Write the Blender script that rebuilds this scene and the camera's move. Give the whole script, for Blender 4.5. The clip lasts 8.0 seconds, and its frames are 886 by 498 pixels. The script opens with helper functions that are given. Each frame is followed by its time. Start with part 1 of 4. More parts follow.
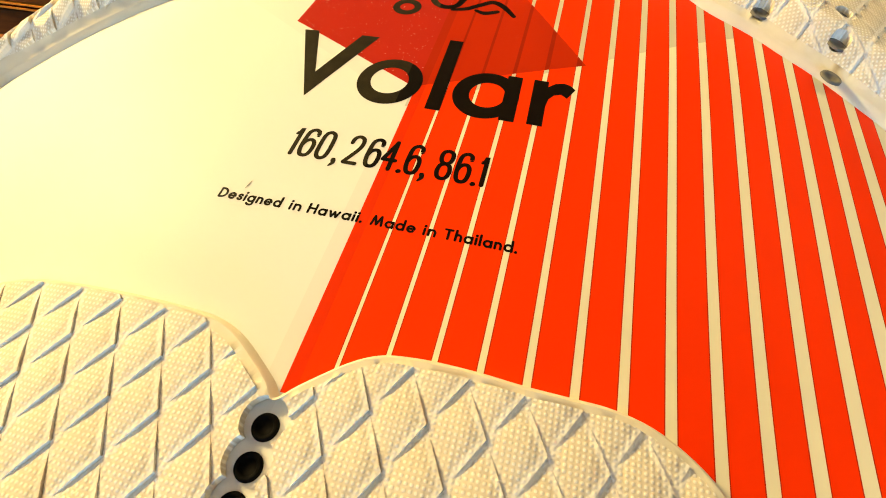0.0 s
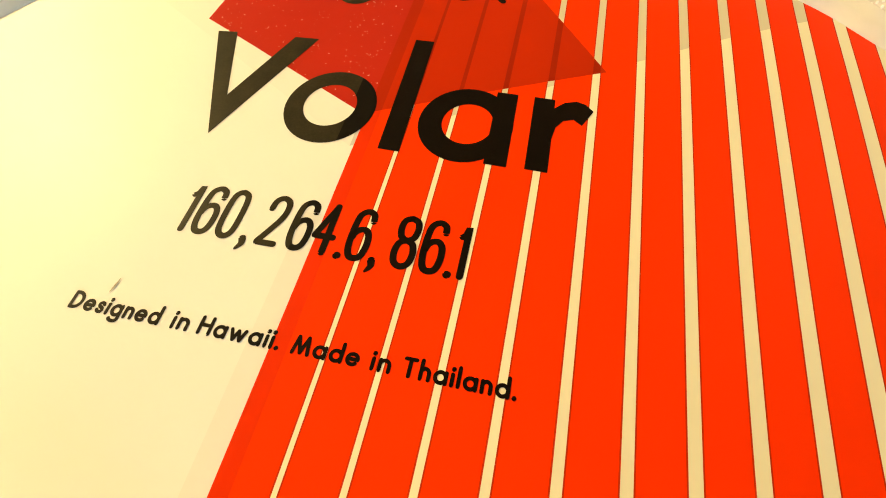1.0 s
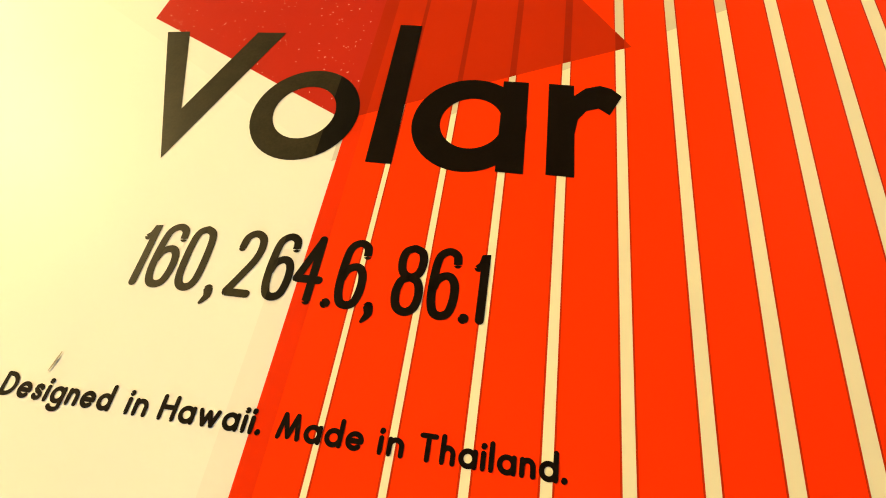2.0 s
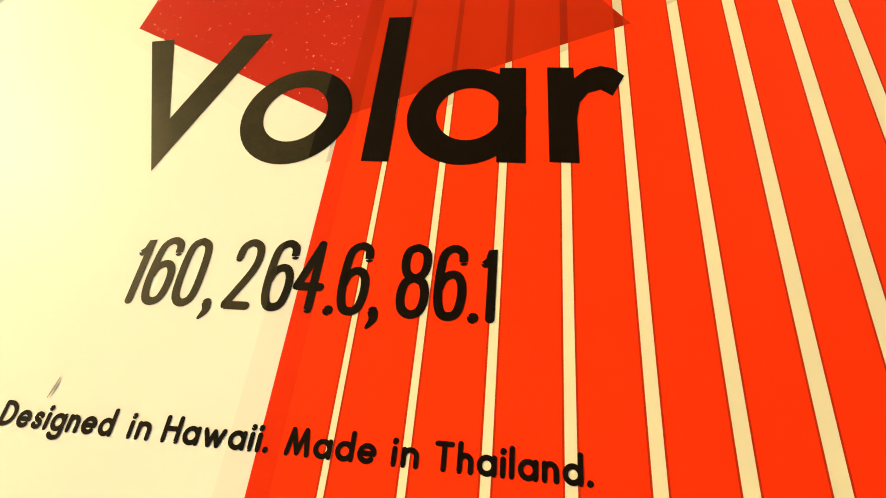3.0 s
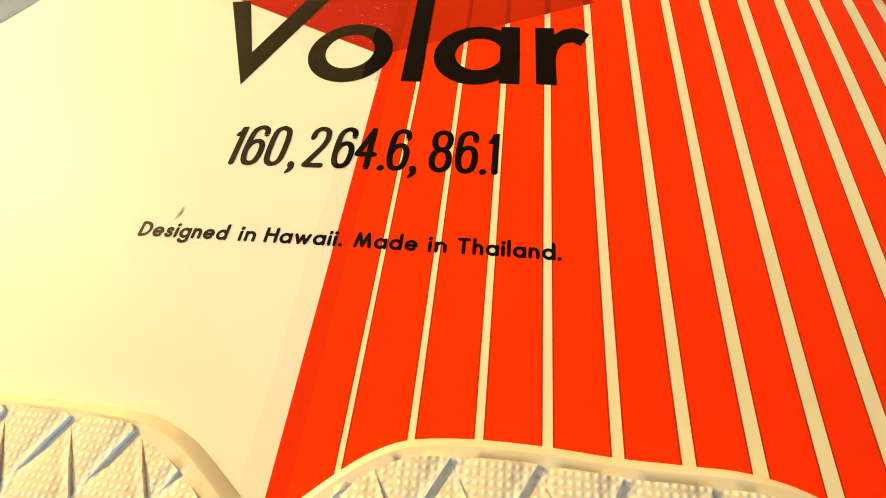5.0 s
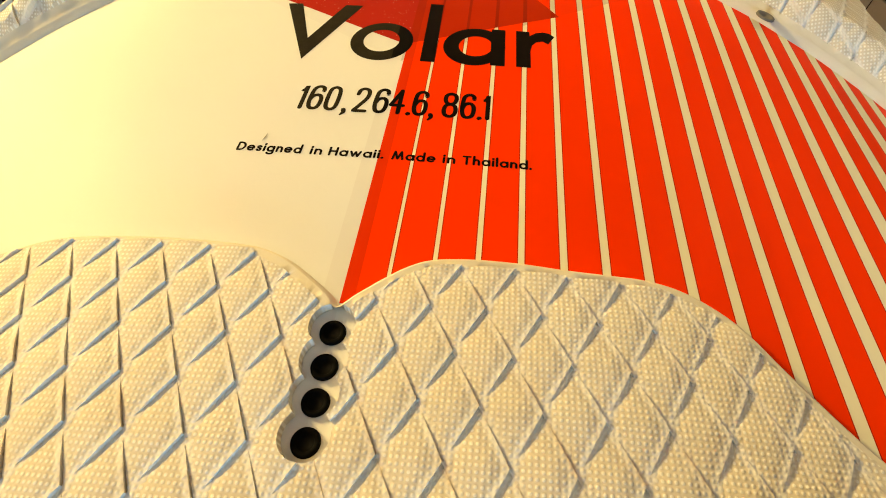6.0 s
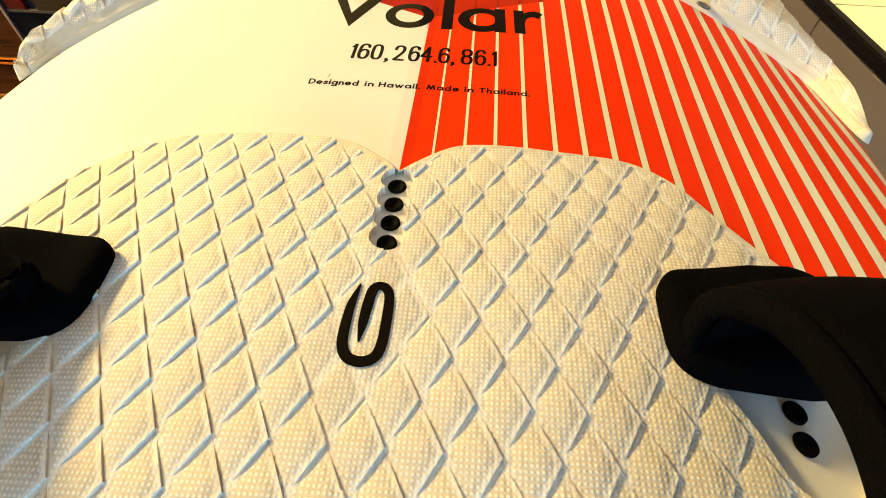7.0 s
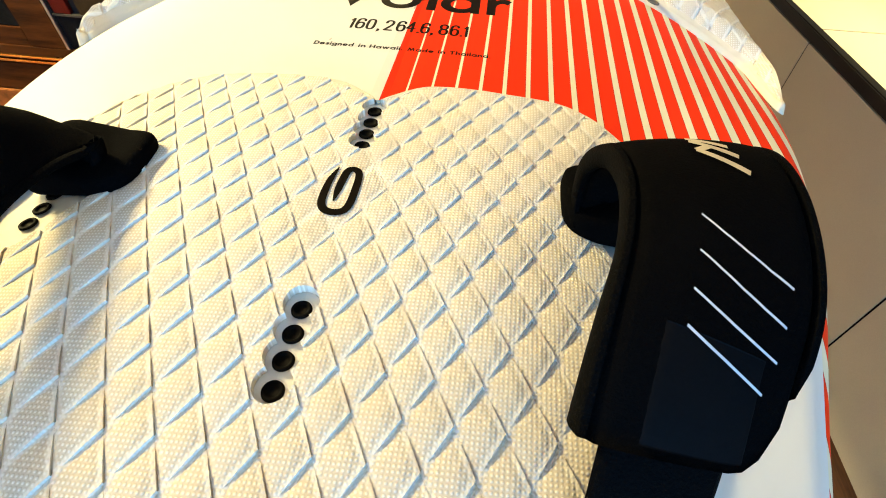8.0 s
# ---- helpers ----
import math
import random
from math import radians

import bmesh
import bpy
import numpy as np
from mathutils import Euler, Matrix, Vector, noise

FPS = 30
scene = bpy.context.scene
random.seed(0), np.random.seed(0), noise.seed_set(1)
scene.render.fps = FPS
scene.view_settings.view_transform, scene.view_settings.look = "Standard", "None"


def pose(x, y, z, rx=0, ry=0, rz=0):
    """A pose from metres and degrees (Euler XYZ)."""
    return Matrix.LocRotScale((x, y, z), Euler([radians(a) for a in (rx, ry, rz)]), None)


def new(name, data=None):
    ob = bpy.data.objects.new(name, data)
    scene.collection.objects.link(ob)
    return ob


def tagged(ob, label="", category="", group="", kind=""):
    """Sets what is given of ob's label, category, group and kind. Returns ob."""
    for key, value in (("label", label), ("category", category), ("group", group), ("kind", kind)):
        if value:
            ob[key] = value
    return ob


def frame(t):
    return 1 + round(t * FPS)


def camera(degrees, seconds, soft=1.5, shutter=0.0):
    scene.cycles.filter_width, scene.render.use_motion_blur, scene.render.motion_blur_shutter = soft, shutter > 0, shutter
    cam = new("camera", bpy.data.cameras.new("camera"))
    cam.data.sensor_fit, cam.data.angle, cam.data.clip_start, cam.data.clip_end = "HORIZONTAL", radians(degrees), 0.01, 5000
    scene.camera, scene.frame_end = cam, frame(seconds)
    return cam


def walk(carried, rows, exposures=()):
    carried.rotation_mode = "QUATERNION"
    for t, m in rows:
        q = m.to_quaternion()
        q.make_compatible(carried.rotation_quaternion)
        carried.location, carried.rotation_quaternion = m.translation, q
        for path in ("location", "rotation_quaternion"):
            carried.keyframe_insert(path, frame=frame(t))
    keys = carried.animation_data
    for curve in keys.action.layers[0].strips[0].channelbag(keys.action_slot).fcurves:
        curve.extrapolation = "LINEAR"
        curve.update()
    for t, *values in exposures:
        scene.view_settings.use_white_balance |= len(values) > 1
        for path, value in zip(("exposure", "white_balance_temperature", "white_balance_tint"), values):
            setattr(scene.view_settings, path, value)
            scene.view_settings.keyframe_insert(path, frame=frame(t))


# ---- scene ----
cam = camera(87.05, 8.0, soft=1.0)
PATH = [
    (0.0, 0.0943, -0.0466, 1.4339, 35.22, 1.27, 14.26),
    (0.5, 0.0871, 0.0115, 1.4076, 33.34, 1.57, 13.83),
    (1.0, 0.0845, 0.0567, 1.3920, 31.70, 2.55, 12.48),
    (1.5, 0.0741, 0.0808, 1.3788, 30.40, 3.31, 10.76),
    (3.0, 0.0724, 0.0928, 1.3637, 28.88, 7.11, 5.82),
    (3.5, 0.0726, 0.0866, 1.3663, 30.54, 6.56, 5.82),
    (4.0, 0.0725, 0.0725, 1.3694, 31.76, 5.48, 5.83),
    (4.5, 0.0720, 0.0392, 1.3739, 32.40, 4.63, 6.04),
    (4.7, 0.0697, 0.0261, 1.3762, 32.56, 4.41, 6.16),
    (5.8, 0.0659, -0.0848, 1.4149, 35.89, 0.87, 6.20),
    (6.0, 0.0634, -0.1055, 1.4186, 36.90, 0.34, 5.94),
    (6.5, 0.0533, -0.1640, 1.4328, 38.24, -0.37, 5.47),
    (7.0, 0.0459, -0.2372, 1.4324, 40.14, -1.03, 4.42),
    (7.5, 0.0612, -0.2862, 1.4384, 41.56, -1.17, 4.17),
    (8.0, 0.0955, -0.3539, 1.4370, 42.75, -1.57, 6.95),
]
EXPOSURES = [(0.0, 0.80, 6550, 10), (1.5, 0.76, 6650, 10), (3.0, 0.82, 6100, 10), (4.7, 0.84, 6250, 10), (5.8, 0.50, 6850, 10), (6.5, 0.65, 6600, 10), (7.0, 0.80, 6300, 10), (8.0, 1.08, 5600, 10)]
walk(cam, [(t, pose(*row)) for t, *row in PATH], EXPOSURES)

# ---------------------------------------------------------------- world and light
world = bpy.data.worlds.new("sky")
scene.world = world
world.use_nodes = True
wn = world.node_tree.nodes
sky = wn.new("ShaderNodeTexSky")
sky.sky_type, sky.sun_disc = "NISHITA", False
sky.sun_elevation, sky.sun_rotation = radians(38), radians(150)
wn["Background"].inputs["Strength"].default_value = 0.12
world.node_tree.links.new(sky.outputs[0], wn["Background"].inputs["Color"])


def area_lamp(name, m, sx, sy, watts, colour):
    data = bpy.data.lights.new(name, "AREA")
    data.shape, data.size, data.size_y, data.energy, data.color = "RECTANGLE", sx, sy, watts, colour
    ob = new(name, data)
    ob.matrix_world = m
    return ob


# Room: floor at z = 0, board deck at z = DECK.
DECK = 1.23
X0, X1, Y0, Y1, HIGH = -2.9, 2.9, -2.6, 3.6, 2.70
WARM, COOL = (1.0, 0.74, 0.28), (0.20, 0.56, 1.0)
# The main warm lamp, then a weak unseen one added as fill.
CEILING_LAMPS = ((-2.58, 1.25, 0.6, 0.6, 222), (-2.3, -1.4, 0.6, 0.6, 4))
for lx, ly, lw, ld, watts in CEILING_LAMPS:
    area_lamp("ceiling_lamp", pose(lx, ly, HIGH - 0.07, 0, 0, 0), lw, ld, watts, WARM)
# Unseen warm fill over the counter, added to lift the starboard side.
area_lamp("counter_fill", pose(1.65, 1.4, HIGH - 0.07, 0, 0, 0), 0.6, 0.6, 14, WARM).data.spread = radians(112)
area_lamp("window_daylight", pose(0.3, Y0 + 0.02, 1.40, 90, 0, 0), 1.7, 0.5, 37, COOL)


# ---------------------------------------------------------------- materials
def shader(name):
    mat = bpy.data.materials.new(name)
    mat.use_nodes = True
    return mat, mat.node_tree.nodes, mat.node_tree.links, mat.node_tree.nodes["Principled BSDF"]


def surface(name, colour, rough=0.5, metal=0.0, vary=0.12, scale=8.0, bump=0.1, grain=150.0, coat=0.0, stretch=(1, 1, 1), gloss=0.4):
    """A surface with large blotches, fine grain and relief."""
    mat, n, k, b = shader(name)
    tc = n.new("ShaderNodeTexCoord")
    mp = n.new("ShaderNodeMapping")
    mp.inputs["Scale"].default_value = stretch
    k.new(tc.outputs["Object"], mp.inputs[0])
    big, fine = n.new("ShaderNodeTexNoise"), n.new("ShaderNodeTexNoise")
    big.inputs["Scale"].default_value, big.inputs["Detail"].default_value = scale, 6
    fine.inputs["Scale"].default_value, fine.inputs["Detail"].default_value = grain, 4
    for t in (big, fine):
        k.new(mp.outputs[0], t.inputs["Vector"])
    mixf = n.new("ShaderNodeMath")
    mixf.operation = "ADD"
    k.new(big.outputs["Fac"], mixf.inputs[0])
    k.new(fine.outputs["Fac"], mixf.inputs[1])
    ramp = n.new("ShaderNodeMapRange")
    ramp.inputs[1].default_value, ramp.inputs[2].default_value = 0.6, 1.4
    ramp.inputs[3].default_value, ramp.inputs[4].default_value = 1 - vary, 1 + vary
    k.new(mixf.outputs[0], ramp.inputs[0])
    tint = n.new("ShaderNodeVectorMath")
    tint.operation = "SCALE"
    tint.inputs[0].default_value = colour
    k.new(ramp.outputs[0], tint.inputs["Scale"])
    k.new(tint.outputs[0], b.inputs["Base Color"])
    rr = n.new("ShaderNodeMapRange")
    rr.inputs[3].default_value, rr.inputs[4].default_value = max(0.03, rough - 0.08), min(1, rough + 0.08)
    k.new(big.outputs["Fac"], rr.inputs[0])
    k.new(rr.outputs[0], b.inputs["Roughness"])
    b.inputs["Metallic"].default_value, b.inputs["Coat Weight"].default_value = metal, coat
    b.inputs["Specular IOR Level"].default_value = gloss
    if bump:
        bn = n.new("ShaderNodeBump")
        bn.inputs["Strength"].default_value, bn.inputs["Distance"].default_value = bump, 0.002
        k.new(fine.outputs["Fac"], bn.inputs["Height"])
        k.new(bn.outputs[0], b.inputs["Normal"])
    return mat


class Sums:
    """Arithmetic on node sockets."""

    def __init__(self, nodes, links):
        self.n, self.k = nodes, links

    def op(self, kind, a, b=0.0, c=0.0):
        m = self.n.new("ShaderNodeMath")
        m.operation = kind
        for i, v in enumerate((a, b, c)):
            if isinstance(v, (int, float)):
                m.inputs[i].default_value = v
            else:
                self.k.new(v, m.inputs[i])
        return m.outputs[0]

    def above(self, a, b):
        return self.op("GREATER_THAN", a, b)

    def soft(self, a, b, w):
        """0 to 1 as a goes from b - w to b + w."""
        m = self.n.new("ShaderNodeMapRange")
        m.interpolation_type = "SMOOTHSTEP"
        m.inputs[1].default_value, m.inputs[2].default_value = b - w, b + w
        self.k.new(a, m.inputs[0])
        return m.outputs[0]

    def mix(self, f, a, b):
        m = self.n.new("ShaderNodeMix")
        m.data_type = "RGBA"
        for sock, v in ((m.inputs[0], f), (m.inputs[6], a), (m.inputs[7], b)):
            if isinstance(v, tuple):
                sock.default_value = (*v, 1)
            elif isinstance(v, (int, float)):
                sock.default_value = v
            else:
                self.k.new(v, sock)
        return m.outputs[2]

    def noise(self, vec, scale, detail=4):
        t = self.n.new("ShaderNodeTexNoise")
        t.inputs["Scale"].default_value, t.inputs["Detail"].default_value = scale, detail
        self.k.new(vec, t.inputs["Vector"])
        return t.outputs["Fac"]


CELL_W, CELL_H, RISE = 0.02539, 0.04416, 0.0012   # deck-pad scales
PAD_ORIGIN = (-0.0693, 0.0015)
STRIPE, FAN = 0.02167, 0.0729   # spacing of the printed pinstripes and their fanning towards the nose
WHITE, CREAM, RED = (0.80, 0.78, 0.71), (0.85, 0.78, 0.54), (0.95, 0.036, 0.0001)


def deck_paint():
    """Lacquered hull: bare white to port, red with cream pinstripes to starboard, and a darker printed emblem over both."""
    mat, n, k, b = shader("hull_lacquer")
    s = Sums(n, k)
    tc, sep = n.new("ShaderNodeTexCoord"), n.new("ShaderNodeSeparateXYZ")
    k.new(tc.outputs["Object"], sep.inputs[0])
    x, y, z = sep.outputs
    blot = s.noise(tc.outputs["Object"], 5.0, 3)
    grain = s.noise(tc.outputs["Object"], 420.0, 3)
    # the n-th stripe runs at STRIPE * n from the seam, fanning out forward
    pitch = s.op("MULTIPLY", s.op("MULTIPLY_ADD", y, FAN, 1 - FAN * 0.0935), STRIPE)
    k_no = s.op("ROUND", s.op("DIVIDE", s.op("SUBTRACT", x, 0.00105), pitch))
    middle = s.op("MULTIPLY_ADD", k_no, pitch, 0.00105)
    off = s.op("ABSOLUTE", s.op("SUBTRACT", x, middle))
    half = s.op("MAXIMUM", s.op("MULTIPLY_ADD", k_no, 0.00025, 0.0006), 0.0009)
    stripe = s.op("MULTIPLY", s.above(half, off), s.above(k_no, 0.5))
    red_side = s.op("MULTIPLY", s.above(x, 0.0018), s.above(y, s.op("MINIMUM", 0.0006, s.op("MULTIPLY_ADD", x, -1.14, 0.213))))
    red_side = s.op("MULTIPLY", red_side, s.above(y, -0.158))
    under = s.op("MULTIPLY", s.above(DECK - 0.052, z), s.above(x, 0))
    rail = s.op("MULTIPLY", s.above(x, s.op("MULTIPLY_ADD", y, 0.33, 0.377)), s.above(-0.1, y))
    red_side = s.op("MAXIMUM", red_side, s.op("MAXIMUM", under, rail))
    seam = s.op("MULTIPLY", s.above(x, 0.0018), s.above(0.0085, x))
    inner = s.op("MULTIPLY", s.above(x, -0.0075), s.above(0.0018, x))
    red = s.mix(seam, RED, (0.70, 0.028, 0.001))
    # each pinstripe has a hair-thin darker outline
    outline = s.op("MULTIPLY", s.above(s.op("ADD", half, 0.0006), off), s.above(k_no, 0.5))
    red = s.mix(s.op("MULTIPLY", outline, 0.65), red, (0.22, 0.014, 0.001))
    white = s.mix(s.op("MULTIPLY", inner, s.above(0.16, y)), WHITE, (0.76, 0.73, 0.66))
    # faint grey veil of the large emblem, its lower edge running outwards from both tips
    veil = s.op("MULTIPLY", s.above(y, s.op("MULTIPLY_ADD", s.op("ABSOLUTE", x), 0.6292, 0.1997)), s.above(0.6, y))
    white = s.mix(s.op("MULTIPLY", veil, s.op("MULTIPLY_ADD", s.above(x, 0.0), 0.6, 0.08)), white, (0.46, 0.43, 0.38))
    red = s.mix(s.op("MULTIPLY", veil, 0.10), red, (0.45, 0.03, 0.002))
    cream = s.mix(s.op("MULTIPLY", veil, 0.55), CREAM, (0.48, 0.42, 0.31))
    white = s.mix(red_side, white, cream)
    base = s.mix(s.op("MULTIPLY", red_side, s.op("SUBTRACT", 1.0, stripe)), white, red)
    # kite-shaped dark red emblem between four straight edges
    kite = s.above(y, s.op("MULTIPLY_ADD", x, -0.5290, 0.2214))
    kite = s.op("MULTIPLY", kite, s.above(y, s.op("MULTIPLY_ADD", x, 0.4257, 0.2218)))
    kite = s.op("MULTIPLY", kite, s.above(s.op("MULTIPLY_ADD", x, -1.4551, 0.4394), y))
    kite = s.op("MULTIPLY", kite, s.above(s.op("MULTIPLY_ADD", y, -0.0776, x), -0.1388))
    over = s.mix(red_side, (0.42, 0.020, 0.008), (0.46, 0.022, 0.0015))
    over = s.mix(seam, over, (0.36, 0.018, 0.002))
    over = s.mix(s.op("MULTIPLY", stripe, red_side), over, (0.30, 0.016, 0.002))
    specks = s.op("MULTIPLY", s.above(s.noise(tc.outputs["Object"], 620.0, 1), 0.745), s.op("SUBTRACT", 1.0, red_side))
    over = s.mix(s.op("MULTIPLY", specks, 0.8), over, (0.75, 0.45, 0.28))
    base = s.mix(kite, base, over)
    wear = s.op("MULTIPLY_ADD", blot, 0.12, 0.94)
    scaled = n.new("ShaderNodeVectorMath")
    scaled.operation = "SCALE"
    k.new(base, scaled.inputs[0])
    k.new(wear, scaled.inputs["Scale"])
    k.new(scaled.outputs[0], b.inputs["Base Color"])
    k.new(s.op("MULTIPLY_ADD", blot, 0.16, 0.36), b.inputs["Roughness"])
    b.inputs["Specular IOR Level"].default_value = 0.025
    bn = n.new("ShaderNodeBump")
    bn.inputs["Strength"].default_value, bn.inputs["Distance"].default_value = 0.12, 0.0004
    k.new(s.op("ADD", grain, s.op("MULTIPLY", blot, 0.5)), bn.inputs["Height"])
    k.new(bn.outputs[0], b.inputs["Normal"])
    return mat


PIMPLE = 0.0025


def foam(name, colour, relief=0.35, pimples=0.62):
    """Deck-pad foam with a fine pimpled weave."""
    mat, n, k, b = shader(name)
    s = Sums(n, k)
    tc, sep = n.new("ShaderNodeTexCoord"), n.new("ShaderNodeSeparateXYZ")
    k.new(tc.outputs["Object"], sep.inputs[0])
    x, y, _ = sep.outputs
    blot = s.noise(tc.outputs["Object"], 14.0, 5)
    grime = s.noise(tc.outputs["Object"], 60.0, 5)
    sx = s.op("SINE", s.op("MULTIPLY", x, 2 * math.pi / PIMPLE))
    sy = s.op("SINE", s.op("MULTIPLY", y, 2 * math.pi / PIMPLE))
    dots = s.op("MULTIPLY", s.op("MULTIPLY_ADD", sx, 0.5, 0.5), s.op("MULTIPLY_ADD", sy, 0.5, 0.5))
    lane = s.op("FRACT", s.op("ADD", s.op("DIVIDE", x, CELL_W), s.op("MULTIPLY_ADD", y, 1 / CELL_H, 0.5 - PAD_ORIGIN[0] / CELL_W - PAD_ORIGIN[1] / CELL_H)))
    lane = s.op("ABSOLUTE", s.op("SUBTRACT", lane, 0.5))
    cross = s.op("FRACT", s.op("ADD", s.op("DIVIDE", x, CELL_W), s.op("MULTIPLY_ADD", y, -1 / CELL_H, 0.5 - PAD_ORIGIN[0] / CELL_W + PAD_ORIGIN[1] / CELL_H)))
    cross = s.op("ABSOLUTE", s.op("SUBTRACT", cross, 0.5))
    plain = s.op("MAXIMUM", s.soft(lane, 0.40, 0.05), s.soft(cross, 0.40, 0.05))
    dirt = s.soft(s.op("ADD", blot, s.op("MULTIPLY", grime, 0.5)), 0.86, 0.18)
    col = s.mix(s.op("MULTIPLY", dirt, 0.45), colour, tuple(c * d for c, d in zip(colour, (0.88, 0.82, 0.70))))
    # shade between the pimples painted as darker ground; scale edges stay paler
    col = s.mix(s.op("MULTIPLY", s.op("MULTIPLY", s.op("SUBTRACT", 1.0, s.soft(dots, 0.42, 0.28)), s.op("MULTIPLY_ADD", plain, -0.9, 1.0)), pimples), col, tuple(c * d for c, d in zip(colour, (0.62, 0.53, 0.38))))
    # patchy brown tint along one set of scale edges
    edge_tint = s.op("MULTIPLY", s.soft(lane, 0.44, 0.07), s.soft(grime, 0.52, 0.14))
    col = s.mix(s.op("MULTIPLY", edge_tint, 0.5 if pimples else 0.0), col, tuple(c * d for c, d in zip(colour, (0.66, 0.48, 0.28))))
    k.new(col, b.inputs["Base Color"])
    b.inputs["Roughness"].default_value, b.inputs["Specular IOR Level"].default_value = 0.72, 0.2
    bn = n.new("ShaderNodeBump")
    bn.inputs["Strength"].default_value, bn.inputs["Distance"].default_value = relief, 0.0008
    k.new(s.op("ADD", s.op("MULTIPLY", dots, 1.0 if pimples else 0.0), s.op("MULTIPLY", grime, 0.3)), bn.inputs["Height"])
    # each scale swells softly in its middle
    swell = n.new("ShaderNodeBump")
    swell.inputs["Strength"].default_value, swell.inputs["Distance"].default_value = 0.34 if pimples else 0.0, 0.0012
    k.new(s.op("MULTIPLY", s.op("SUBTRACT", 1.0, s.soft(lane, 0.33, 0.11)), s.op("SUBTRACT", 1.0, s.soft(cross, 0.33, 0.11))), swell.inputs["Height"])
    k.new(swell.outputs[0], bn.inputs["Normal"])
    k.new(bn.outputs[0], b.inputs["Normal"])
    return mat


def wood(name, dark, light, grain=(1, 14, 14), gloss=0.35, shine=0.3):
    mat, n, k, b = shader(name)
    s = Sums(n, k)
    tc, mp, info = n.new("ShaderNodeTexCoord"), n.new("ShaderNodeMapping"), n.new("ShaderNodeObjectInfo")
    k.new(tc.outputs["Object"], mp.inputs[0])
    mp.inputs["Scale"].default_value = grain
    wav = s.noise(mp.outputs[0], 3.0, 8)
    fib = s.noise(mp.outputs[0], 30.0, 4)
    f = s.soft(s.op("ADD", wav, s.op("MULTIPLY", fib, 0.35)), 0.68, 0.25)
    f = s.op("MULTIPLY", f, s.op("MULTIPLY_ADD", info.outputs["Random"], 0.5, 0.6))
    k.new(s.mix(f, dark, light), b.inputs["Base Color"])
    b.inputs["Specular IOR Level"].default_value = shine
    k.new(s.op("MULTIPLY_ADD", fib, 0.2, gloss - 0.1), b.inputs["Roughness"])
    bn = n.new("ShaderNodeBump")
    bn.inputs["Strength"].default_value, bn.inputs["Distance"].default_value = 0.15, 0.001
    k.new(fib, bn.inputs["Height"])
    k.new(bn.outputs[0], b.inputs["Normal"])
    return mat


def glow(name, colour, strength):
    mat, n, k, b = shader(name)
    b.inputs["Base Color"].default_value = (0.8, 0.8, 0.8, 1)
    b.inputs["Emission Color"].default_value = (*colour, 1)
    b.inputs["Emission Strength"].default_value = strength
    return mat


def thin_ink():
    """Thin black print: the white hull shows through it to port, the red one makes it darker."""
    mat, n, k, b = shader("black_print")
    s = Sums(n, k)
    tc, sep = n.new("ShaderNodeTexCoord"), n.new("ShaderNodeSeparateXYZ")
    k.new(tc.outputs["Object"], sep.inputs[0])
    x, y, _ = sep.outputs
    mottle = s.op("MULTIPLY_ADD", s.noise(tc.outputs["Object"], 900.0, 3), 0.9, 0.55)
    cloud = s.op("MULTIPLY_ADD", s.noise(tc.outputs["Object"], 90.0, 4), 0.8, 0.6)
    over_white = s.op("MULTIPLY", s.above(0.0018, x), s.above(y, 0.12))
    col = s.mix(over_white, (0.0055, 0.0030, 0.0012), (0.024, 0.019, 0.0085))
    col = s.mix(s.op("MULTIPLY", s.above(x, -0.0075), s.above(0.0085, x)), col, (0.0040, 0.0026, 0.0010))
    tint = n.new("ShaderNodeVectorMath")
    tint.operation = "SCALE"
    k.new(col, tint.inputs[0])
    k.new(s.op("MULTIPLY", mottle, cloud), tint.inputs["Scale"])
    k.new(tint.outputs[0], b.inputs["Base Color"])
    b.inputs["Roughness"].default_value, b.inputs["Specular IOR Level"].default_value = 0.45, 0.05
    return mat


def clear_glass(name):
    mat, n, k, b = shader(name)
    b.inputs["Base Color"].default_value = (0.9, 0.95, 0.95, 1)
    b.inputs["Transmission Weight"].default_value, b.inputs["Roughness"].default_value = 1.0, 0.02
    return mat


HULL = deck_paint()
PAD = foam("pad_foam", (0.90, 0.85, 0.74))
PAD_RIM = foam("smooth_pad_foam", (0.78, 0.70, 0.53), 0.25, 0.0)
INK = thin_ink()
PLUG = surface("black_plug", (0.003, 0.0025, 0.002), 0.6, vary=0.2, bump=0.05, gloss=0.03)
NEOPRENE = surface("black_neoprene", (0.0022, 0.0021, 0.0022), 0.85, vary=0.25, scale=25, bump=0.35, grain=900, gloss=0.012)
RUBBER = surface("smooth_black_rubber", (0.0035, 0.0035, 0.004), 0.55, vary=0.2, scale=20, bump=0.08, grain=500, gloss=0.035)
WEBBING = surface("black_binding", (0.002, 0.002, 0.0022), 0.8, vary=0.3, bump=0.5, grain=700, gloss=0.02)
PIPING = surface("white_piping", (0.72, 0.73, 0.75), 0.5, vary=0.08, bump=0.1)
TAN_PRINT = surface("beige_print", (0.55, 0.47, 0.32), 0.5, vary=0.1, bump=0.1)
GREY_PANEL = surface("grey_laminate", (0.48, 0.41, 0.275), 0.5, vary=0.07, scale=3, bump=0.06, grain=300)
PALE_PANEL = surface("pale_laminate", (0.80, 0.74, 0.52), 0.35, vary=0.05, scale=3, bump=0.04, grain=300)
BLACK_EDGE = surface("black_edge_strip", (0.010, 0.009, 0.008), 0.45, vary=0.3, bump=0.1, gloss=0.15)
